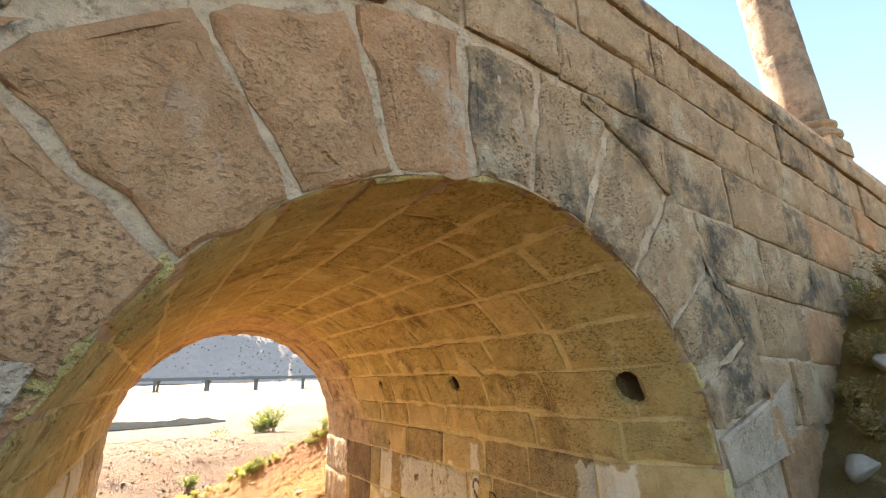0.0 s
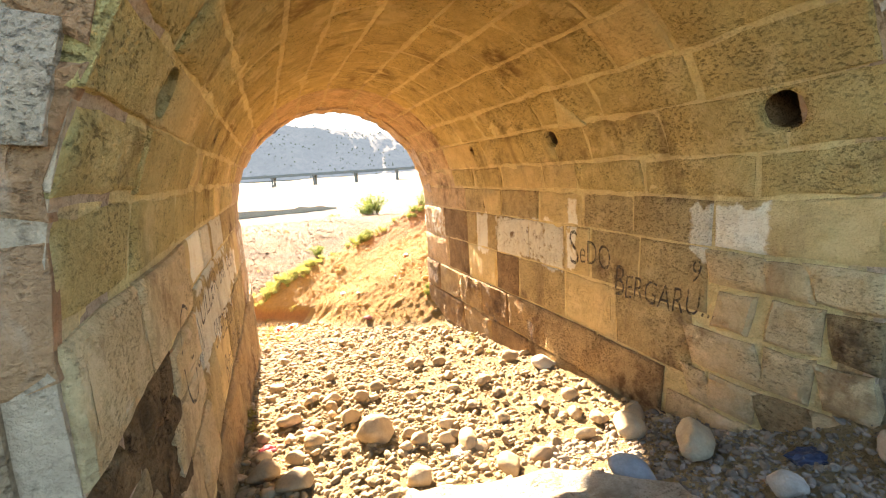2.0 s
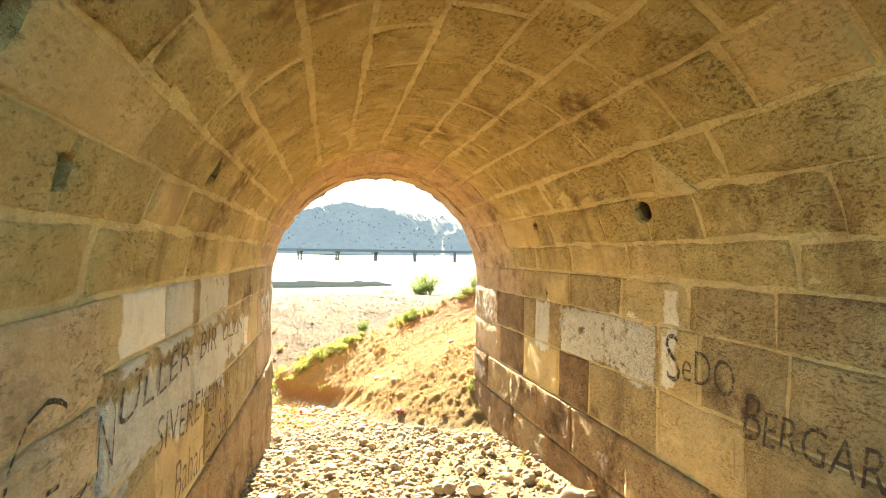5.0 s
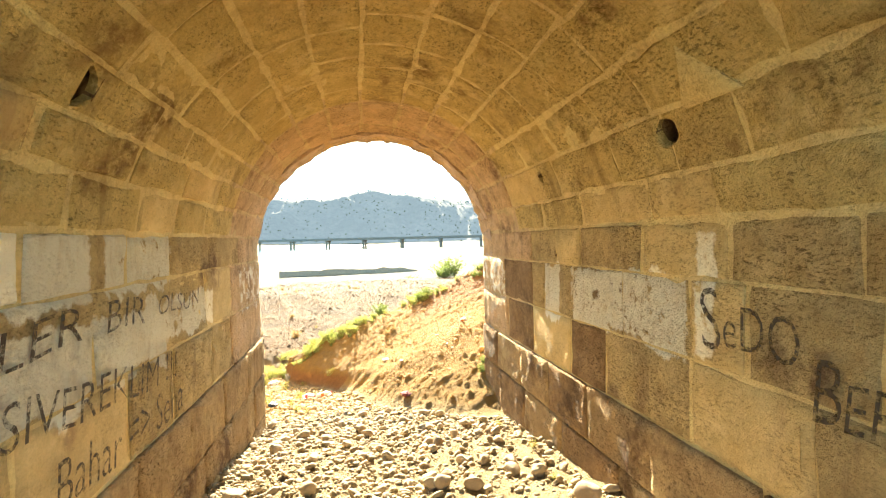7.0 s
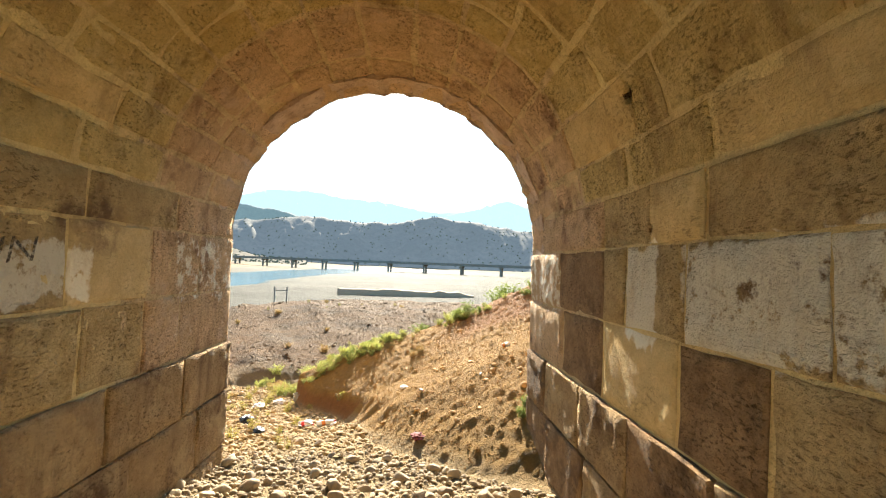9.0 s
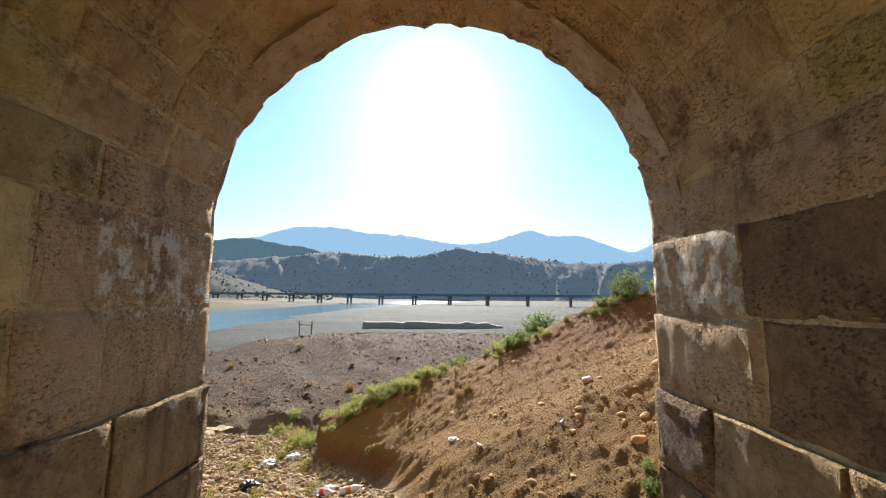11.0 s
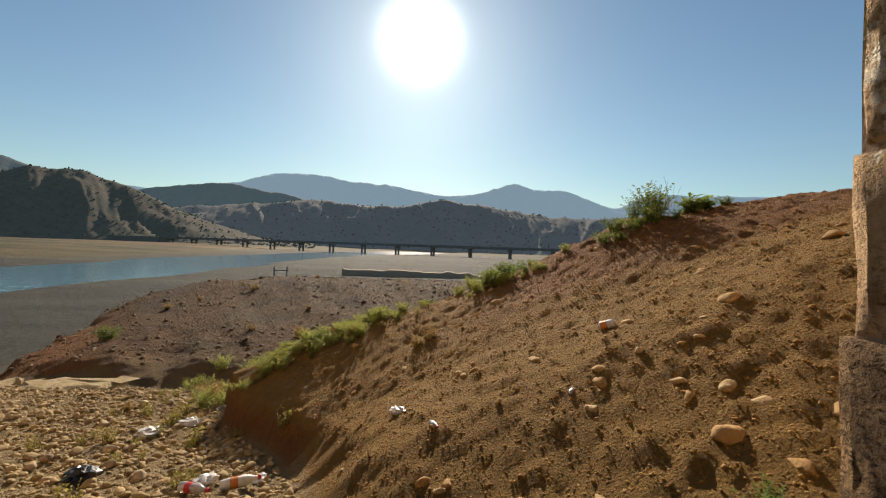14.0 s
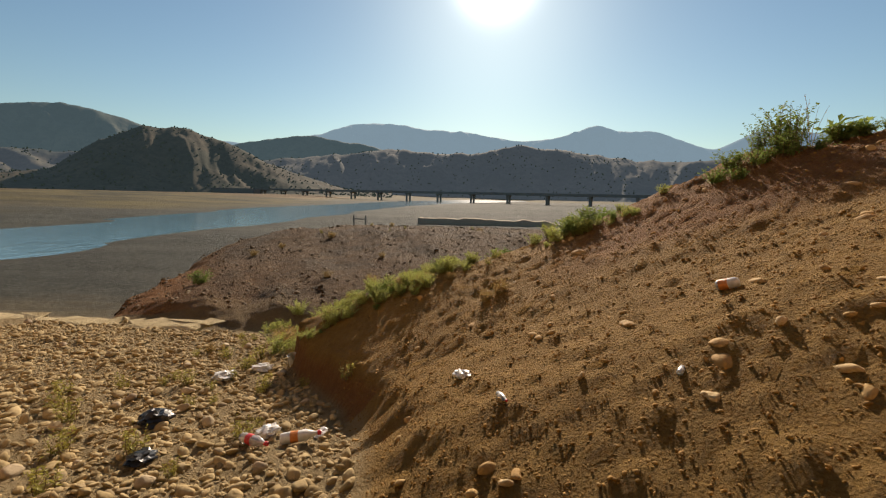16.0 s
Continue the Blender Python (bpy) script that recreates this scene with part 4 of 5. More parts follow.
# the far mountains' base colour is blued for haze as well as their glow
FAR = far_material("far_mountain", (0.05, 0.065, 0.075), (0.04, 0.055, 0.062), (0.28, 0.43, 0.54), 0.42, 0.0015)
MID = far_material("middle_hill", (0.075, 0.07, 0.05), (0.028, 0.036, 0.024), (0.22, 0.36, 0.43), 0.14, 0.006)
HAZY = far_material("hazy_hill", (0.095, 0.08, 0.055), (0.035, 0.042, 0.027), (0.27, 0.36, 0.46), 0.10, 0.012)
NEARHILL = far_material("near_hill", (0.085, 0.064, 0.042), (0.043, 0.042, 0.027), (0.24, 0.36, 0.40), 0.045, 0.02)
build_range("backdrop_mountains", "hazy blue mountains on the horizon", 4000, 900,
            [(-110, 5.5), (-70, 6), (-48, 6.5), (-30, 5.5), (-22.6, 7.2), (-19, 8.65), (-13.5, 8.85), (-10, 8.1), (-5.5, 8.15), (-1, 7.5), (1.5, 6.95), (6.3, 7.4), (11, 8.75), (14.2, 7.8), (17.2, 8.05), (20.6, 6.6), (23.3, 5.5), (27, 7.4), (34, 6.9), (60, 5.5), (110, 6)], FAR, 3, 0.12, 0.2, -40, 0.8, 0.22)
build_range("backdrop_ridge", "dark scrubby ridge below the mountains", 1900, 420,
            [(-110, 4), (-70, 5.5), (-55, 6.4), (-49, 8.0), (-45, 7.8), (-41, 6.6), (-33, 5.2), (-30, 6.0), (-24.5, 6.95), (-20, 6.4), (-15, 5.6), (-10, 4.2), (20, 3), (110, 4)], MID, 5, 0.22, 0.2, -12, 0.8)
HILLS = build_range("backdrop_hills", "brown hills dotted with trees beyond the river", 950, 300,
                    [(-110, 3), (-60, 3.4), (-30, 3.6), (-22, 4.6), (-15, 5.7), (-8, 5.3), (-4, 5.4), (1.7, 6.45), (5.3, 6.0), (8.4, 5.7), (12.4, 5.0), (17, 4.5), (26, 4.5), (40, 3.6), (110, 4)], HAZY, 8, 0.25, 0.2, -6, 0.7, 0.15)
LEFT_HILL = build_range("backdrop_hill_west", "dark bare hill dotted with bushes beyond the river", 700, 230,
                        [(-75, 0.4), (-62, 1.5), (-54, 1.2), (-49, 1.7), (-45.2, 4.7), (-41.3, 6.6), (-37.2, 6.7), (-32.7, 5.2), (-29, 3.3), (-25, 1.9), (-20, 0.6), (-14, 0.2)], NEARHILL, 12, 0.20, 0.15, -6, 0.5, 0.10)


# ---- loose stones ----
def rock_shape(seed, sub=2, flat=0.62, lump=0.28):
    """Vertices and faces of a water-worn stone about 1 across."""
    rnd = random.Random(seed)
    bm = bmesh.new()
    bmesh.ops.create_icosphere(bm, subdivisions=sub, radius=0.5)
    off = Vector((rnd.uniform(0, 50), rnd.uniform(0, 50), rnd.uniform(0, 50)))
    sx, sy, sz = rnd.uniform(0.85, 1.15), rnd.uniform(0.6, 0.9), flat * rnd.uniform(0.8, 1.15)
    cuts = [(Vector((rnd.uniform(-1, 1), rnd.uniform(-1, 1), rnd.uniform(-1, 1))).normalized(), rnd.uniform(0.24, 0.40)) for _ in range(8)]
    for v in bm.verts:
        p = v.co.copy()
        k = 1 + lump * noise.noise(p * 2.2 + off) + lump * 0.3 * noise.noise(p * 6 + off)
        p *= k
        for nrm, d in cuts:
            over = p.dot(nrm) - d
            if over > 0:
                p -= nrm * over * 0.8
        v.co = Vector((p.x * sx, p.y * sy, p.z * sz))
    verts = np.array([v.co[:] for v in bm.verts])
    faces = np.array([[v.index for v in f.verts] for f in bm.faces])
    bm.free()
    return verts, faces


def river_stone_material(name, a, b, c3, per_object):
    m = Mat(name, 0.85, 0.2)
    n1, n2 = m.noise(9, 5, 0.65), m.noise(60, 4)
    r = m.random() if per_object else m.island()
    c = m.mix(m.span(r, 0, 1), a, b)
    c = m.mix(m.span(m.math("FRACT", m.math("MULTIPLY", r, 7.3)), 0.72, 0.95, 0, 0.8), c, c3)
    c = m.mix(m.span(n1, 0.4, 0.7, 0, 0.5), c, tuple(v * 0.6 for v in b))
    c = m.mix(m.span(n2, 0.4, 0.8, 0, 0.3), c, tuple(v * 0.45 for v in b))
    return m.finish(c, m.math("ADD", n1, m.math("MULTIPLY", n2, 0.4)), 0.012)


PEBBLE = river_stone_material("pebbles", (0.44, 0.34, 0.20), (0.26, 0.19, 0.105), (0.21, 0.16, 0.11), False)
OUTER_PEBBLE = river_stone_material("sandy_pebbles", (0.47, 0.345, 0.17), (0.29, 0.205, 0.09), (0.23, 0.165, 0.09), False)
STONE = river_stone_material("river_stone", (0.50, 0.395, 0.25), (0.35, 0.26, 0.155), (0.27, 0.19, 0.12), True)
EARTHY = river_stone_material("earth_clods", (0.395, 0.215, 0.051), (0.24, 0.125, 0.029), (0.42, 0.255, 0.072), False)
DARKGRAVEL = river_stone_material("dark_gravel", (0.19, 0.125, 0.065), (0.10, 0.064, 0.033), (0.27, 0.205, 0.13), False)
GREYGRAVEL = river_stone_material("grey_gravel", (0.34, 0.28, 0.21), (0.17, 0.135, 0.10), (0.42, 0.37, 0.30), False)
PALE_SLAB = river_stone_material("pale_slab", (0.62, 0.56, 0.46), (0.54, 0.47, 0.37), (0.50, 0.44, 0.34), True)


def floor_at(x, y):
    return float(ground_height(np.array([x]), np.array([y]))[0][0])


def scatter(name, label, category, xs, ys, sizes, mat, seed, sink=0.22, sub=2, flat=0.6):
    """Many small stones in one mesh."""
    rng = np.random.default_rng(seed)
    shapes = [rock_shape(seed * 50 + k, sub, flat) for k in range(10)]
    zs = ground_height(xs, ys)[0]
    pick = rng.integers(0, 10, len(xs))
    V, F, base = [], [], 0
    for k in range(10):
        idx = np.where(pick == k)[0]
        if not len(idx):
            continue
        sv, sf = shapes[k]
        n = len(idx)
        a = rng.uniform(0, 2 * np.pi, n)
        t1, t2 = rng.normal(0, 0.25, n), rng.normal(0, 0.25, n)
        s = sizes[idx][:, None]
        p = sv[None] * s[:, :, None]
        px, py, pz = p[..., 0], p[..., 1], p[..., 2]
        ca, sa = np.cos(a)[:, None], np.sin(a)[:, None]
        qx, qy = px * ca - py * sa, px * sa + py * ca
        qz = pz + qx * t1[:, None] + qy * t2[:, None]
        qx, qy = qx + xs[idx][:, None], qy + ys[idx][:, None]
        qz = qz + zs[idx][:, None] + s * (0.30 - sink)
        V.append(np.stack([qx, qy, qz], -1).reshape(-1, 3))
        F.append((sf[None] + (np.arange(n) * len(sv))[:, None, None]).reshape(-1, 3) + base)
        base += n * len(sv)
    V, F = np.concatenate(V), np.concatenate(F)
    me = bpy.data.meshes.new(name)
    me.vertices.add(len(V))
    me.vertices.foreach_set("co", V.ravel())
    me.loops.add(F.size)
    me.loops.foreach_set("vertex_index", F.ravel())
    me.polygons.add(len(F))
    me.polygons.foreach_set("loop_start", np.arange(len(F)) * 3)
    me.polygons.foreach_set("loop_total", np.full(len(F), 3))
    me.polygons.foreach_set("use_smooth", np.ones(len(F), bool))
    me.update(calc_edges=True)
    me.materials.append(mat)
    return tagged(new(name, me), label, category, kind="stuff")


rng = np.random.default_rng(11)


def on_floor(n, y_lo, y_hi):
    """Random places on the stony strip: between the walls, then the fan outside, left of the hill."""
    out = []
    while len(out) < n:
        y = rng.uniform(y_lo, y_hi)
        x = rng.uniform(-0.34, 3.16) if y < 9.0 else rng.uniform(-6.0, 2.2)
        foot = 3.2 if y < 7.8 else float(np.interp(y, [7.8, 8.6, 9.2], [3.1, 2.2, 1.6])) if y < 9.2 else float(np.interp(y, [9.2, 10, 11, 12, 12.8, 13.4], [1.6, 1.2, 0.9, 0.35, -0.45, -0.8]))
        if x < foot:
            out.append((x, y))
    a = np.array(out)
    return a[:, 0], a[:, 1]


px, py = on_floor(11500, 2.6, 9.3)
keep = (px < 1.7 + 0.6 * vnoise(py * 0.8, py * 0, 8)) | (rng.random(len(px)) < 0.5) | (py > 7)
px, py = px[keep], py[keep]
scatter("floor_pebbles", "small sunlit river pebbles covering the tunnel floor", "pebbles", px, py, rng.gamma(3.0, 0.016, len(px)).clip(0.018, 0.12), PEBBLE, 1)
px, py = on_floor(15000, 9.0, 14.9)
scatter("outer_pebbles", "river pebbles spread outside the tunnel mouth", "pebbles", px, py, rng.gamma(2.4, 0.018, len(px)).clip(0.018, 0.13), OUTER_PEBBLE, 2)
n = 4200
scatter("entrance_gravel", "fine grey gravel and chips in the shade", "gravel", rng.uniform(1.8, 3.3, n), rng.uniform(0.8, 3.1, n), rng.gamma(2.5, 0.012, n).clip(0.012, 0.10), GREYGRAVEL, 3)
hx, hy = rng.uniform(0.3, 6.0, 62000), 8.6 + 5.2 * rng.random(62000) ** 1.25
keep = (ground_height(hx, hy)[1] > 0.2) & (hx > np.interp(hy, [8, 10, 12, 13], [1.8, 1.0, 0.4, -0.5])) & ((hx < 3.1) | (hy > 9.0))
hx, hy = hx[keep], hy[keep]
scatter("earth_crumbs", "crumbly clods of reddish earth on the slope", "clods", hx, hy, rng.gamma(1.5, 0.009, len(hx)).clip(0.009, 0.045), EARTHY, 4, 0.45, 1, 0.6)
bx, by = rng.uniform(-11, 6, 14000), 16.2 + 30 * rng.random(14000) ** 1.3
scatter("bank_rubble", "dark rubble and cobbles on the lower bank", "rubble", bx, by, rng.gamma(1.6, 0.032, 14000).clip(0.03, 0.26), DARKGRAVEL, 5, 0.32, 1)

STONE_MESHES = []
for k in range(12):
    sv, sf = rock_shape(900 + k, 3, 0.66, 0.25)
    STONE_MESHES.append(mesh_of("river_stone", sv, [tuple(map(int, f)) for f in sf], STONE, True))


def lay_stone(x, y, size, seed, label, group, flat=1.0, name="river_stone", mat=None, up=0.20, z=None):
    rnd = random.Random(seed)
    me = STONE_MESHES[seed % 12]
    ob = new(name, me)
    ob.location = (x, y, (floor_at(x, y) if z is None else z) + size * up * flat)
    ob.rotation_euler = (rnd.uniform(-0.25, 0.25), rnd.uniform(-0.25, 0.25), rnd.uniform(0, 6.28))
    ob.scale = (size, size, size * flat)
    if mat:
        ob.data = me.copy()
        ob.data.materials[0] = mat
    return tagged(ob, label, "stone", group)


# the stones that stand out on the tunnel floor
for k, (x, y, size) in enumerate([(0.81, 4.0, 0.44), (1.50, 3.5, 0.32), (1.62, 2.95, 0.26), (0.97, 3.15, 0.26), (2.66, 2.85, 0.34), (2.92, 3.05, 0.30),
                                  (2.72, 2.30, 0.42), (2.40, 3.05, 0.22), (0.67, 4.6, 0.28), (0.10, 3.55, 0.34), (-0.15, 3.85, 0.30), (2.58, 3.4, 0.22),
                                  (2.90, 5.15, 0.26), (0.55, 5.2, 0.24), (0.1, 4.8, 0.3), (0.3, 4.2, 0.26), (1.15, 3.7, 0.2), (2.2, 4.6, 0.2), (2.45, 3.75, 0.18)]):
    lay_stone(x, y, size, 40 + k, "large rounded sandy river stone on the floor", "stones on the tunnel floor")
lean_rock = lay_stone(3.06, 4.62, 0.34, 67, "pale broken stone leaning on the wall foot", "", 0.9, mat=PALE_SLAB)
srnd = random.Random(12)
sx, sy = on_floor(130, 2.9, 9.2)
for k in range(130):
    lay_stone(float(sx[k]), float(sy[k]), srnd.uniform(0.10, 0.22), 100 + k, "rounded sandy river stone on the floor", "stones on the tunnel floor")
sx, sy = on_floor(45, 9.2, 14.5)
for k in range(45):
    lay_stone(float(sx[k]), float(sy[k]), srnd.uniform(0.08, 0.16), 300 + k, "rounded river stone on the gravel outside", "stones outside the mouth")
# stones half sunk in the hill
SLOPE_ROCK = river_stone_material("slope_rock", (0.50, 0.32, 0.13), (0.38, 0.22, 0.075), (0.56, 0.42, 0.22), True)
for k, (x, y, size) in enumerate([(4.0, 10.6, 0.26), (3.45, 11.0, 0.17), (2.76, 13.0, 0.32), (1.65, 12.2, 0.18), (2.86, 10.2, 0.18), (2.75, 11.1, 0.17), (3.02, 10.5, 0.20),
                                  (3.05, 9.75, 0.15), (3.5, 9.9, 0.17), (3.42, 9.35, 0.22), (3.75, 9.5, 0.20), (4.3, 11.4, 0.22), (2.2, 11.4, 0.14), (1.3, 11.0, 0.15), (2.0, 10.1, 0.12),
                                  (3.6, 12.2, 0.18), (1.9, 9.6, 0.15), (2.4, 9.5, 0.17), (5.0, 10.9, 0.22), (4.6, 12.0, 0.20), (3.30, 9.62, 0.22), (3.55, 9.74, 0.26), (2.70, 9.62, 0.16), (2.36, 9.78, 0.18), (2.99, 10.37, 0.22), (2.74, 11.14, 0.15)]):
    lay_stone(x, y, size * 0.8, 500 + k, "pale stone half sunk in the earth slope", "stones in the earth slope", 0.8, up=-0.18, mat=SLOPE_ROCK)
hx, hy = rng.uniform(0.9, 6.5, 260), rng.uniform(9.3, 15.5, 260)
keep = ground_height(hx, hy)[1] > 0.6
hx, hy = hx[keep], hy[keep]
SLOPE_STONE = river_stone_material("slope_stones", (0.54, 0.35, 0.14), (0.40, 0.24, 0.085), (0.58, 0.44, 0.25), False)
scatter("slope_stones", "small dusty stones half sunk in the earth slope", "stones", hx, hy, rng.gamma(2.2, 0.022, len(hx)).clip(0.025, 0.12), SLOPE_STONE, 6, 0.30, 2, 0.6)
# pale threshold slabs at the front mouth, and rocks beside it
GREY_ROCK = river_stone_material("grey_rock", (0.46, 0.385, 0.30), (0.30, 0.24, 0.18), (0.54, 0.47, 0.38), True)


def on_slab(u, v, d):
    k = min(max((v - 1.3) / 1.9, 0), 1)
    return Vector((u, v, -0.57 - 0.47 * k + d + 0.09 * float(fbm(u * 1.5, v * 1.5, 3, 91)) + 0.06 * float(fbm(u * 7, v * 7, 2, 92))))


def slab(outline_uv, seed):
    me = block_mesh("stone_slab", outline_uv, on_slab, 0.08, SLABROCK, gap=0.02, bevel=0.045, seed=seed, step=0.12)
    bm = bmesh.new()
    bm.from_mesh(me)
    for _ in range(4):
        bmesh.ops.subdivide_edges(bm, edges=[e for e in bm.edges if e.calc_length() > 0.09], cuts=1)
        bmesh.ops.triangulate(bm, faces=[f for f in bm.faces if len(f.verts) > 4])
    for v in bm.verts:
        v.co.z += 0.07 * float(fbm(v.co.x * 3, v.co.y * 3, 2, 93)) + 0.045 * float(fbm(v.co.x * 11, v.co.y * 11, 2, 94))
    bm.to_mesh(me)
    bm.free()
    tagged(new("stone_slab", me), "large pale worn slab across the tunnel mouth", "slab", "slabs at the mouth")


SLABROCK = stone_material("pale_slab_rock", (0.62, 0.55, 0.43), (0.42, 0.35, 0.25), (0.28, 0.22, 0.15), 0.55, 0.8, 0.0, 0.06)
slab([(0.62, 1.45), (1.95, 1.40), (2.18, 1.95), (2.02, 2.32), (1.70, 2.66), (1.25, 2.78), (0.80, 3.02), (0.55, 2.4)], 31)
LEDGE = mortar_material("dusty_ledge", (0.52, 0.42, 0.25), (0.36, 0.28, 0.15))


def on_rim(u, v, d):
    return Vector((u, v, -2.80 + d + 0.09 * float(fbm(u * 1.7, v * 1.7, 3, 95))))


for k, poly in enumerate([[(-6.4, 14.3), (-4.7, 14.45), (-4.6, 15.2), (-6.6, 15.1)], [(-4.6, 14.45), (-3.2, 14.7), (-3.1, 15.35), (-4.5, 15.2)], [(-8.4, 14.2), (-6.5, 14.35), (-6.7, 15.1), (-8.6, 15.0)]]):
    rim = new("rock_ledge", block_mesh("rock_ledge", poly, on_rim, 0.05, LEDGE, gap=0.10, bevel=0.06, seed=60 + k, step=0.16))
    tagged(rim, "pale flat rock ledge at the gravel's edge", "rock ledge", "rock ledges at the drop")
for k, (x, y, size) in enumerate([(3.6, 1.3, 0.36), (3.9, 1.25, 0.3), (4.6, 1.3, 0.30), (3.3, 0.9, 0.3), (3.1, 1.35, 0.34), (2.9, 1.0, 0.25), (4.95, 1.1, 0.22), (2.55, 1.6, 0.24), (5.5, 1.2, 0.25)]):
    lay_stone(x, y, size, 840 + k, "rough grey boulder beside the bridge foot", "boulders at the bridge foot", 1.0, mat=GREY_ROCK)
lay_stone(2.12, 2.25, 0.34, 871, "blue-grey veined stone at the mouth", "", 0.8, mat=river_stone_material("blue_stone", (0.33, 0.34, 0.34), (0.25, 0.26, 0.27), (0.46, 0.45, 0.43), True))


# ---- sprayed writing ----
def paint_material(name, colour, cover):
    m = Mat(name, 0.8, 0.2)
    t = m.t.nodes
    fade = m.span(m.noise(28, 4, 0.7), cover, cover + 0.12, 1.0, 0.25)
    clear = t.new("ShaderNodeBsdfTransparent")
    mixer = t.new("ShaderNodeMixShader")
    m.finish(colour)
    m.t.links.new(fade, mixer.inputs[0])
    m.t.links.new(clear.outputs[0], mixer.inputs[1])
    m.t.links.new(m.b.outputs[0], mixer.inputs[2])
    m.t.links.new(mixer.outputs[0], t["Material Output"].inputs["Surface"])
    return m.m


SPRAY = paint_material("black_spray", (0.06, 0.043, 0.03), 0.46)


def writing(parent, words, y, z, width, height, tilt, mat, shear=0.15, thin=0.008):
    """Sprayed letters on a side wall: y is where they begin, z their foot."""
    side = 1 if parent == wall_right else -1
    cu = bpy.data.curves.new("writing", "FONT")
    cu.body, cu.shear, cu.resolution_u = words, shear, 3
    cu.offset = -thin
    ob = bpy.data.objects.new("writing", cu)
    scene.collection.objects.link(ob)
    dg = bpy.context.evaluated_depsgraph_get()
    me = bpy.data.meshes.new_from_object(ob.evaluated_get(dg))
    bpy.data.objects.remove(ob)
    co = np.empty(len(me.vertices) * 3)
    me.vertices.foreach_get("co", co)
    co = co.reshape(-1, 3)
    lo, hi = co.min(0), co.max(0)
    u = (co[:, 0] - lo[0]) / (hi[0] - lo[0]) * width
    v = (co[:, 1] - lo[1]) / (hi[1] - lo[1]) * height
    zz = z + v + u * tilt + 0.012 * np.sin(u * 9)
    yy = y + u if side < 0 else y - u
    xx = AX + side * (RAD - 0.034 + wall_lean(yy, side))
    me.vertices.foreach_set("co", np.stack([xx, yy, zz], -1).ravel())
    me.update()
    me.materials.clear()
    me.materials.append(mat)
    o = new("writing", me)
    o.parent = parent
    return tagged(o, "black sprayed handwriting")


writing(wall_right, "S", 4.31, 0.08, 0.16, 0.38, 0, SPRAY, -0.1, 0.010)
writing(wall_right, "eDO", 4.13, 0.12, 0.47, 0.25, 0.02, SPRAY, 0)
writing(wall_right, "B", 3.60, -0.10, 0.13, 0.30, 0, SPRAY)
writing(wall_right, "ERGARU...", 3.46, -0.10, 0.93, 0.22, 0.06, SPRAY)
writing(wall_right, "9", 2.74, 0.22, 0.08, 0.18, 0, SPRAY)
writing(wall_left, "G", 2.80, 0.02, 0.34, 0.55, 0, SPRAY, 0.15, 0.034)
writing(wall_left, "\u00d6N", 3.16, 0.12, 0.36, 0.32, 0.05, SPRAY, 0.15, 0.024)
writing(wall_left, "\u00dcLLER", 3.55, 0.27, 1.02, 0.22, 0.03, SPRAY)
writing(wall_left, "BIR", 4.80, 0.29, 0.45, 0.18, -0.02, SPRAY)
writing(wall_left, "OLSUN", 5.46, 0.28, 0.80, 0.14, -0.02, SPRAY)
writing(wall_left, "SIVEREKLIM !!!", 4.0, -0.06, 1.74, 0.21, -0.11, SPRAY)
writing(wall_left, "Bahar => Sena", 4.32, -0.50, 1.50, 0.25, -0.02, SPRAY)


# ---- plants ----
def leaf_material(name, a, b):
    m = Mat(name, 0.6, 0.25)
    c = m.mix(m.island(), a, b)
    c = m.mix(m.span(m.random(), 0, 1, 0, 0.4), c, b)
    m.finish(c)
    t = m.t.nodes
    tr, mixer = t.new("ShaderNodeBsdfTranslucent"), t.new("ShaderNodeMixShader")
    m.t.links.new(c, tr.inputs["Color"])
    mixer.inputs[0].default_value = 0.5
    m.t.links.new(m.b.outputs[0], mixer.inputs[1])
    m.t.links.new(tr.outputs[0], mixer.inputs[2])
    m.t.links.new(mixer.outputs[0], t["Material Output"].inputs["Surface"])
    return m.m


GREEN = leaf_material("green_leaves", (0.23, 0.29, 0.065), (0.14, 0.19, 0.045))
SAGE = leaf_material("sage_leaves", (0.50, 0.50, 0.15), (0.33, 0.37, 0.09))
OLIVE = leaf_material("yellow_green_leaves", (0.40, 0.36, 0.08), (0.27, 0.24, 0.06))
STRAW = leaf_material("dry_straw", (0.46, 0.34, 0.13), (0.32, 0.21, 0.08))
TWIG = leaf_material("dry_twigs", (0.26, 0.17, 0.09), (0.17, 0.11, 0.06))


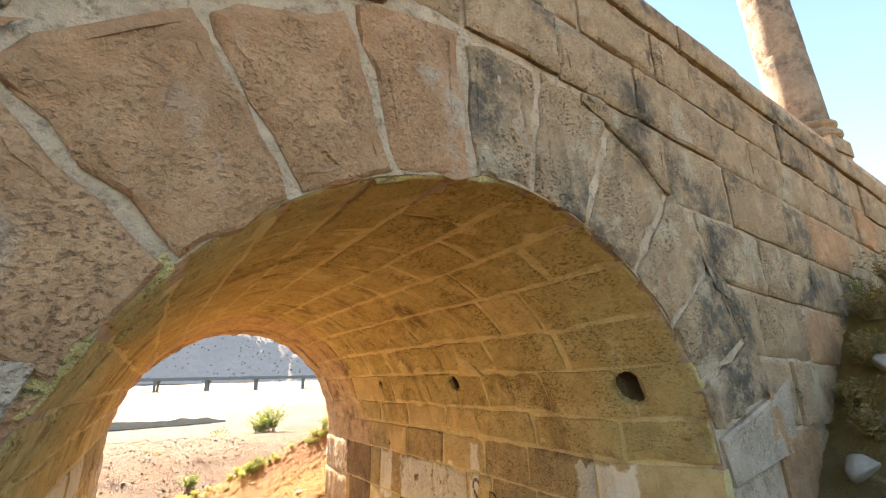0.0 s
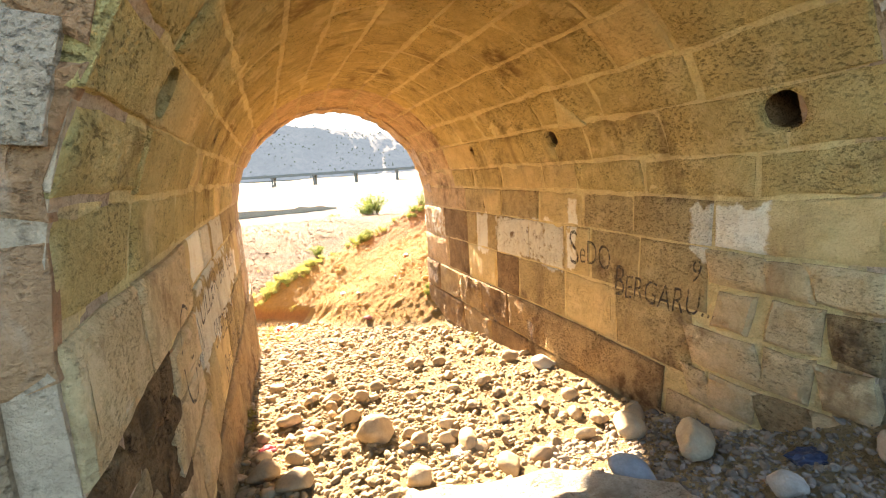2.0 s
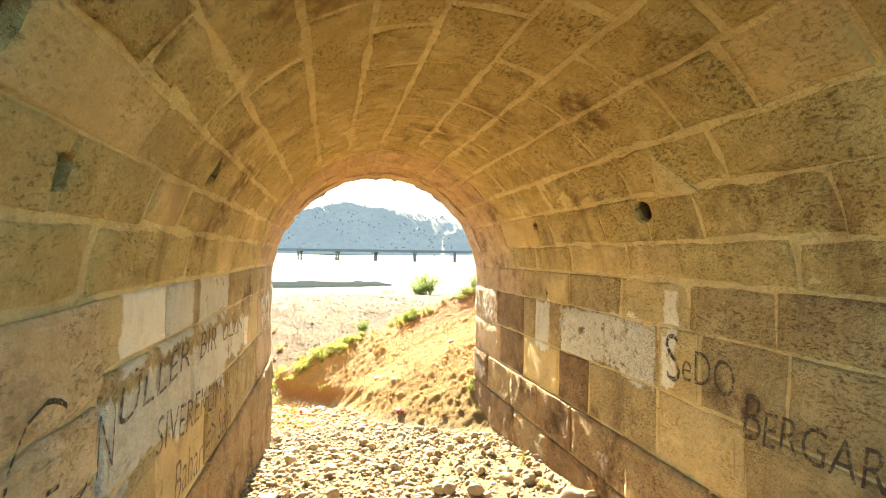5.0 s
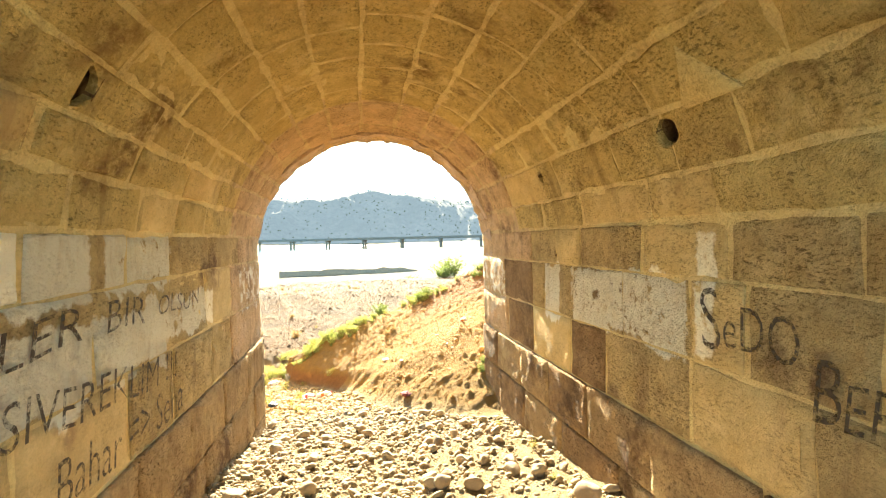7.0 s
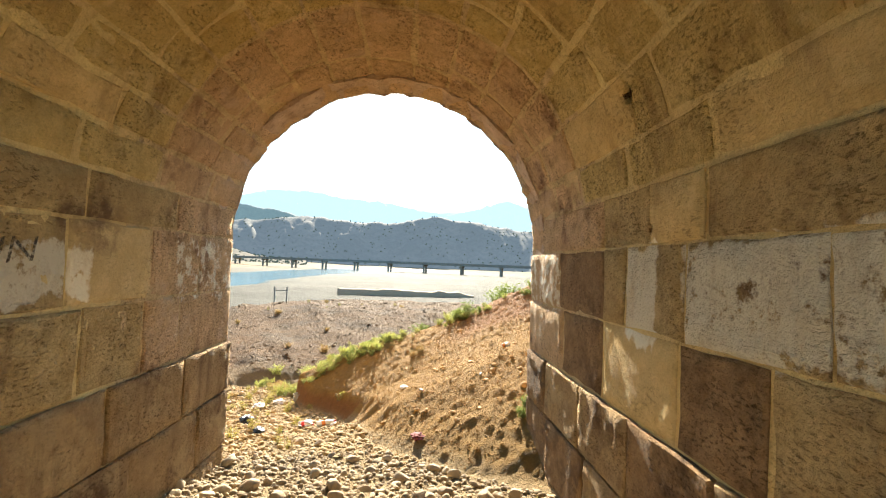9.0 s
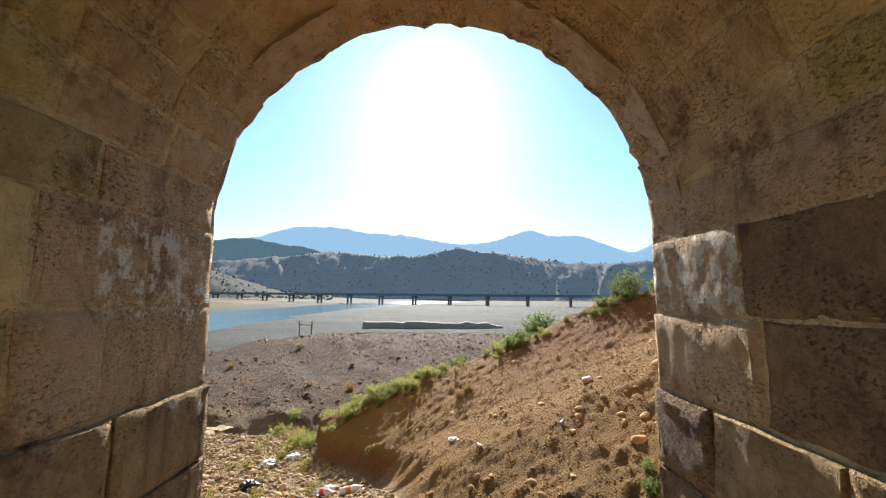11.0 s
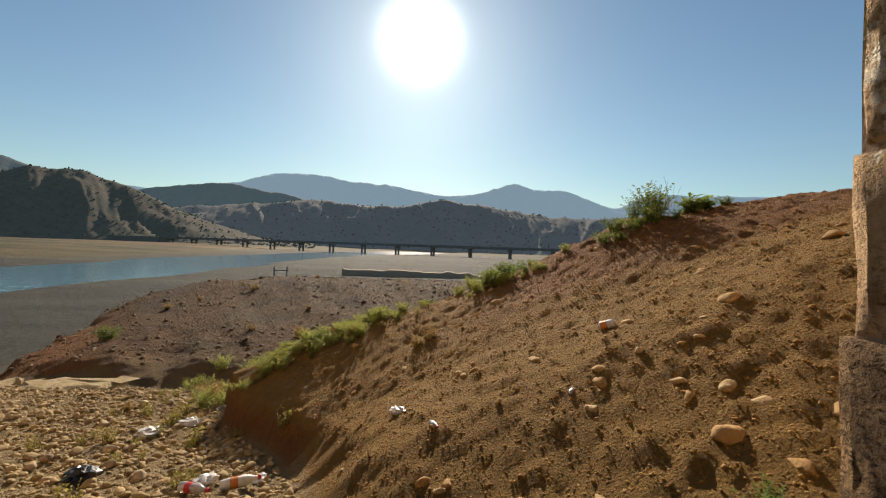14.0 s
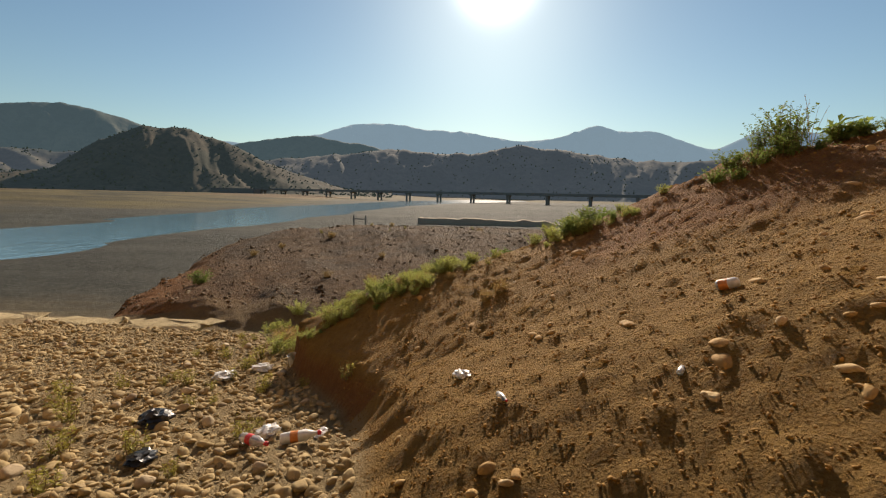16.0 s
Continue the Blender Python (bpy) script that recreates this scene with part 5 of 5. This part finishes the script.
def shrub_meshes(seed, stems, height, spread, leaves, leaf, droop=0.25):
    """Stems and leaves of one wild plant: curved tapering stems, small folded leaves along them."""
    rnd = random.Random(seed)
    sv, sf, lv, lf = [], [], [], []
    for _ in range(stems):
        a, lean = rnd.uniform(0, 6.283), rnd.uniform(0.05, 1.0) * spread
        h = height * rnd.uniform(0.55, 1.0)
        x0, y0 = rnd.uniform(-1, 1) * spread * 0.35, rnd.uniform(-1, 1) * spread * 0.35
        n = 5
        pts = []
        for i in range(n + 1):
            k = i / n
            pts.append(Vector((x0 + math.cos(a) * lean * k ** 1.4 + rnd.uniform(-0.01, 0.01), y0 + math.sin(a) * lean * k ** 1.4 + rnd.uniform(-0.01, 0.01), h * (k - droop * k * k * lean))))
        r = 0.0045 * (0.6 + height)
        b = len(sv)
        for i, p in enumerate(pts):
            w = r * (1 - 0.8 * i / n)
            sv += [p + Vector((w, 0, 0)), p + Vector((-w * 0.5, w * 0.87, 0)), p + Vector((-w * 0.5, -w * 0.87, 0))]
        for i in range(n):
            for j in range(3):
                sf.append((b + i * 3 + j, b + i * 3 + (j + 1) % 3, b + i * 3 + 3 + (j + 1) % 3, b + i * 3 + 3 + j))
        for _ in range(leaves):
            k = rnd.uniform(0.15, 1.0) * n
            i = min(int(k), n - 1)
            p = pts[i].lerp(pts[i + 1], k - i)
            d = Vector((rnd.uniform(-1, 1), rnd.uniform(-1, 1), rnd.uniform(-0.2, 0.9))).normalized()
            side = d.cross(Vector((rnd.uniform(-1, 1), rnd.uniform(-1, 1), 1))).normalized()
            ln, w = leaf * rnd.uniform(0.6, 1.3), leaf * rnd.uniform(0.16, 0.3)
            q = len(lv)
            lv += [p, p + d * ln * 0.5 + side * w, p + d * ln + Vector((0, 0, -ln * 0.2)), p + d * ln * 0.5 - side * w]
            lf += [(q, q + 1, q + 2), (q, q + 2, q + 3)]
    return (sv, sf), (lv, lf)


def make_plant(name, seed, stems, height, spread, leaves, leaf, mat, label, category="weed", stem_mat=None):
    (sv, sf), (lv, lf) = shrub_meshes(seed, stems, height, spread, leaves, leaf)
    ob = new(name)
    tagged(ob, label, category)
    tagged(solid("stem", sv, sf, stem_mat or TWIG, ob), kind="stuff")
    tagged(solid("foliage", lv, lf, mat, ob), kind="stuff")
    return ob


def plant_at(ob, x, y, scale=1.0, turn=0.0, first=False):
    m = Matrix.Translation((x, y, floor_at(x, y) - 0.02)) @ Matrix.Rotation(turn, 4, "Z")
    o = ob
    if first:
        ob.matrix_basis = m
    else:
        o = copy_thing(ob, m)
    o.scale = (scale, scale, scale * 1.0)
    return o


prnd = random.Random(77)
kinds = {
    "sage": make_plant("sage_bush", 1, 46, 0.42, 0.34, 26, 0.040, SAGE, "grey-green wild bush on the slope's edge", "bush"),
    "green": make_plant("green_weed", 2, 40, 0.40, 0.32, 30, 0.045, GREEN, "fresh green weed with small leaves", "weed"),
    "straw": make_plant("dry_grass_tuft", 3, 70, 0.30, 0.22, 5, 0.05, STRAW, "tuft of dry yellow grass on the earth", "grass tuft", STRAW),
    "small": make_plant("small_weed", 4, 14, 0.22, 0.13, 16, 0.030, OLIVE, "small thin yellow-green weed between stones", "weed"),
    "tall": make_plant("tall_weed", 5, 34, 0.75, 0.36, 34, 0.055, GREEN, "tall leafy green weed on the hilltop", "weed"),
}
kinds["stalk"] = make_plant("dry_stalks", 6, 5, 1.0, 0.22, 2, 0.04, STRAW, "thin dry stalks standing above a weed", "weed", STRAW)
kinds["broad"] = make_plant("broad_leaved_weed", 7, 14, 0.30, 0.30, 12, 0.13, GREEN, "low green weed with broad leaves", "weed")
used = set()


def sow(kind, x, y, scale):
    plant_at(kinds[kind], x, y, scale, prnd.uniform(0, 6.28), kind not in used)
    used.add(kind)


def crest(x):
    return float(np.interp(x, CREST_X, CREST_Y))


for x, dy, k in [(4.80, -0.05, 0.72), (4.62, 0.0, 0.5), (4.95, 0.05, 0.5)]:
    sow("tall", x, crest(x) + dy, k)
for x, dy, k in [(5.3, 0.0, 0.5), (5.55, 0.05, 0.55), (5.8, 0.0, 0.4), (4.35, -0.1, 0.6), (4.45, -0.4, 0.55), (4.65, -0.4, 0.7), (4.15, -0.3, 0.5), (4.25, -0.5, 0.4), (5.0, -0.3, 0.4), (2.75, -0.15, 0.8), (2.95, 0.0, 0.7)]:
    sow("green", x, crest(x) + dy, k)
for x, dy, k in [(5.05, 0.0, 0.6), (4.85, 0.05, 0.5)]:
    sow("stalk", x, crest(x) + dy, k)
for x, dy, k in [(5.35, 0.0, 0.8), (5.55, 0.0, 0.6)]:
    sow("broad", x, crest(x) + dy, k)
for x, y, k in [(3.12, 8.98, 0.42), (3.2, 9.2, 0.35)]:
    sow("green", x, y, k)
# the weedy strip along the bluff and the crest
for k in range(120):
    x = -0.62 + 4.3 * (k / 119) + prnd.uniform(-0.2, 0.2)
    y = crest(x) + prnd.uniform(-0.45, 0.5) * (1 - 0.4 * (x > 2.6))
    r = prnd.random()
    if vnoise(x * 1.4, 2.0, 19) > -0.30:
        sow("sage" if r < 0.5 else "straw" if r < 0.75 else "green", x, y, prnd.uniform(0.2, 0.58) * (1.0 if -0.2 < x < 2.9 else 0.6))
for k in range(40):                         # low yellow-green growth between them
    x = prnd.uniform(-0.5, 3.0)
    sow("sage" if prnd.random() < 0.55 else "small", x, crest(x) + prnd.uniform(-0.3, 0.35), prnd.uniform(0.3, 0.6))
for k in range(46):
    x, y = prnd.uniform(-2.1, -0.6), prnd.uniform(13.6, 16.0)
    r = prnd.random()
    sow("small" if r < 0.4 else "straw" if r < 0.7 else "sage", x, y, prnd.uniform(0.5, 0.9))
for x, y, k in [(1.9, 12.7, 0.6), (1.75, 12.6, 0.5), (-0.9, 13.0, 0.5), (-2.1, 13.6, 0.5), (4.2, 9.6, 0.9), (3.9, 9.2, 0.9), (4.6, 10.2, 0.6), (5.6, 1.3, 1.2), (5.2, 1.35, 1.0), (6.2, 1.3, 1.3), (4.9, 1.2, 0.9), (6.8, 1.2, 1.4), (4.4, 1.0, 0.8), (5.0, 0.6, 1.0)]:
    sow("straw", x, y, k)
for k in range(34):
    y = prnd.uniform(9.6, 13.8)
    x = prnd.uniform(-2.4, 0.5)
    sow("small", x, y, prnd.uniform(0.5, 1.1))
for x, y, k in [(-0.28, 5.3, 0.7), (-0.25, 4.9, 0.6), (2.95, 6.4, 0.5), (2.8, 5.6, 0.4), (2.9, 7.4, 0.5), (6.6, 1.45, 1.2)]:
    sow("small", x, y, k)
for k in range(16):
    x, y = prnd.uniform(-7, 3), prnd.uniform(17, 30)
    sow("straw" if prnd.random() < 0.7 else "small", x, y, prnd.uniform(0.6, 1.1))
for x, y, k in [(-5.2, 17.6, 1.0), (2.0, 20.5, 1.4), (10.6, 47.5, 6.0), (9.6, 46.0, 4.0), (8, 60, 4)]:
    sow("green", x, y, k)


def build_far_trees():
    """Dots of trees and scrub on the far hills."""
    r = np.random.default_rng(5)
    V, F, base = [], [], 0
    shapes = [rock_shape(3000 + k, 1, 0.9, 0.5) for k in range(5)]
    for (A, Z, X, Y), count, lo, hi in ((HILLS, 2200, 1.8, 4.0), (LEFT_HILL, 1800, 1.5, 3.6)):
        cols = np.where((A[0] > -62) & (A[0] < 34))[0]
        for _ in range(count):
            i, j = r.integers(1, 24), r.integers(cols[0], cols[-1])
            if r.random() > 0.5 + 1.0 * float(vnoise(j * 0.05, i * 0.25, 3)):
                continue
            sv, sf = shapes[r.integers(0, 5)]
            s = r.uniform(lo, hi)
            u, v = r.uniform(0, 1), r.uniform(0, 1)
            p = np.array([(M[i, j] * (1 - u) + M[i, j + 1] * u) * (1 - v) + (M[i + 1, j] * (1 - u) + M[i + 1, j + 1] * u) * v for M in (X, Y, Z)])
            p[2] += s * 0.3
            V.append(sv * s + p)
            F.append(sf + base)
            base += len(sv)
    V, F = np.concatenate(V), np.concatenate(F)
    m = Mat("hazed_far_foliage", 0.9, 0.1)
    # a weak blue-grey glow paints the distance haze over the trees
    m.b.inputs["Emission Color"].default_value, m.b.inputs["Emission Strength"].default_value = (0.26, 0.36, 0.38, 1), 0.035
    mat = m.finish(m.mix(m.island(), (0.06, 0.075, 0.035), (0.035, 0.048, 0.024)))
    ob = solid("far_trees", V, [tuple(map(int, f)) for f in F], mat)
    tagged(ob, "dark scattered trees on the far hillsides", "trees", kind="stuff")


build_far_trees()


# ---- litter ----
def plain(name, colour, rough=0.5, clear=0.0):
    m = Mat(name, rough, 0.4)
    if clear:
        m.b.inputs["Transmission Weight"].default_value = clear
    n = m.noise(30, 3)
    return m.finish(m.mix(m.span(n, 0.3, 0.7), colour, tuple(v * 0.75 for v in colour)), n, 0.004)


CLEAR, WHITE_P, RED_P, BLACK_P, ORANGE_P, FOIL = plain("clear_plastic", (0.85, 0.85, 0.82), 0.25, 0.6), plain("white_plastic", (0.75, 0.74, 0.70), 0.4), plain("red_plastic", (0.55, 0.03, 0.03), 0.4), plain("black_plastic", (0.015, 0.015, 0.016), 0.35), plain("orange_print", (0.65, 0.22, 0.05), 0.45), plain("pale_print", (0.62, 0.60, 0.57), 0.35)


def lathe_bm(rows, seg=18, crush=0.0, seed=0):
    rnd = random.Random(seed)
    bm = bmesh.new()
    rings = []
    for r, z in rows:
        rings.append([bm.verts.new((r * math.cos(2 * math.pi * i / seg) * (1 + rnd.uniform(-crush, crush)), r * math.sin(2 * math.pi * i / seg) * (1 + rnd.uniform(-crush, crush)), z)) for i in range(seg)])
    for a, b in zip(rings, rings[1:]):
        for i in range(seg):
            bm.faces.new((a[i], a[(i + 1) % seg], b[(i + 1) % seg], b[i]))
    bm.faces.new(rings[0][::-1])
    bm.faces.new(rings[-1])
    return bm


def bottle(x, y, turn, size, body_mat, label_mat, label):
    ob = new("plastic_bottle")
    tagged(ob, label, "bottle", "litter on the gravel")
    part("body", lathe_bm([(0.030, 0), (0.036, 0.01), (0.036, 0.06), (0.032, 0.09), (0.036, 0.12), (0.035, 0.16), (0.022, 0.20), (0.013, 0.225), (0.013, 0.24)], 18, 0.10, 3), body_mat, ob, smooth=True)
    part("paper_label", lathe_bm([(0.0375, 0.065), (0.0375, 0.115)], 18, 0.04, 5), label_mat, ob, "printed label")
    part("cap", lathe_bm([(0.016, 0.238), (0.016, 0.256), (0.014, 0.26)], 14), RED_P, ob, "red cap")
    ob.matrix_basis = Matrix.Translation((x, y, floor_at(x, y) + 0.05 * size)) @ Matrix.Rotation(turn, 4, "Z") @ Matrix.Rotation(radians(84), 4, "X") @ Matrix.Diagonal((size, size, size, 1))


bottle(-0.05, 11.12, 1.2, 1.1, CLEAR, RED_P, "crushed clear plastic bottle with a red label on gravel")
bottle(0.22, 11.2, 1.9, 1.2, WHITE_P, ORANGE_P, "crumpled white plastic bottle lying on the gravel")
bottle(1.9, 10.7, 0.4, 0.5, CLEAR, WHITE_P, "crushed clear plastic bottle at the slope's foot")
bottle(2.78, 10.35, 2.6, 0.42, CLEAR, WHITE_P, "white plastic bottle lying on the earth slope")


def crumple(name, x, y, size, mat, label, category, seed, flat=0.4, up=0.25):
    rnd = random.Random(seed)
    bm = bmesh.new()
    bmesh.ops.create_icosphere(bm, subdivisions=3, radius=0.5)
    off = Vector((seed * 3.1, seed * 1.7, 0))
    for v in bm.verts:
        p = v.co
        k = 0.75 + 0.75 * abs(noise.noise(p * 3 + off)) + 0.25 * noise.noise(p * 8 + off)
        v.co = Vector((p.x * k * size, p.y * k * size * 0.75, p.z * k * size * flat))
    ob = part(name, bm, mat)
    ob.location = (x, y, floor_at(x, y) + size * flat * up)
    ob.rotation_euler = (0.1, 0.15, rnd.uniform(0, 6))
    tagged(ob, label, category, "litter on the gravel")


crumple("plastic_bag", -0.95, 11.3, 0.30, BLACK_P, "crumpled black plastic bag among stones", "bag", 3, 0.6)
crumple("plastic_bag", -0.55, 10.7, 0.22, BLACK_P, "crumpled black plastic bag among stones", "bag", 4, 0.4)
crumple("plastic_wrapper", 0.02, 11.35, 0.22, WHITE_P, "crumpled translucent plastic wrapper", "wrapper", 5)
crumple("plastic_wrapper", 0.45, 11.45, 0.14, FOIL, "scrap of pale foil wrapper", "wrapper", 6)
crumple("paper_scrap", 1.64, 11.2, 0.16, WHITE_P, "scrap of white paper at the slope's foot", "paper", 7, 0.5)
crumple("cloth_rag", 1.88, 9.5, 0.24, plain("maroon_cloth", (0.22, 0.05, 0.045), 0.9), "crumpled dark red rag between stones", "rag", 8, 0.35)
crumple("cloth_rag", -0.12, 4.35, 0.16, plain("pink_cloth", (0.62, 0.12, 0.16), 0.9), "crumpled pink rag at the wall's foot", "rag", 9, 0.5)
crumple("plastic_wrapper", 0.25, 4.55, 0.14, plain("rose_wrapper", (0.66, 0.38, 0.36), 0.5), "crumpled rose wrapper between stones", "wrapper", 10, 0.4)
crumple("plastic_bag", 3.0, 1.75, 0.24, plain("navy_plastic", (0.03, 0.045, 0.09), 0.35), "dark blue plastic bag in the gravel", "bag", 11, 0.4)
crumple("paper_scrap", 1.36, 3.35, 0.12, FOIL, "scrap of pale paper among stones", "paper", 12, 0.6)
crumple("plastic_wrapper", -1.2, 12.6, 0.3, FOIL, "pale plastic scrap on the gravel", "wrapper", 13, 0.4)
crumple("plastic_wrapper", -0.9, 12.9, 0.25, FOIL, "pale plastic scrap on the gravel", "wrapper", 14, 0.4)


def cup(x, y, mat, label, category, turn, tip, rows, name):
    ob = part(name, lathe_bm(rows, 20, 0.03, 2), mat)
    ob.matrix_basis = Matrix.Translation((x, y, floor_at(x, y) + 0.045)) @ Matrix.Rotation(turn, 4, "Z") @ Matrix.Rotation(radians(tip), 4, "X")
    return tagged(ob, label, category, "litter on the gravel")


cup(-0.64, 13.15, CLEAR, "clear plastic cup standing under the cut bank", "cup", 0.3, 12, [(0.045, -0.06), (0.05, -0.05), (0.062, 0.12), (0.066, 0.125), (0.060, 0.12), (0.046, -0.045)], "plastic_cup")
can = new("drink_can")
tagged(can, "dented orange and white drink can on the earth", "can", "litter on the gravel")
part("body", lathe_bm([(0.028, -0.06), (0.033, -0.05), (0.033, 0.045), (0.028, 0.058)], 20, 0.05, 2), FOIL, can, smooth=True)
part("print_band", lathe_bm([(0.0345, -0.045), (0.0345, 0.005)], 20, 0.04, 6), ORANGE_P, can, "orange printed band")
can.matrix_basis = Matrix.Translation((3.31, 11.07, floor_at(3.31, 11.07) + 0.03)) @ Matrix.Rotation(0.9, 4, "Z") @ Matrix.Rotation(radians(70), 4, "X") @ Matrix.Diagonal((1.05, 1.05, 1.05, 1))
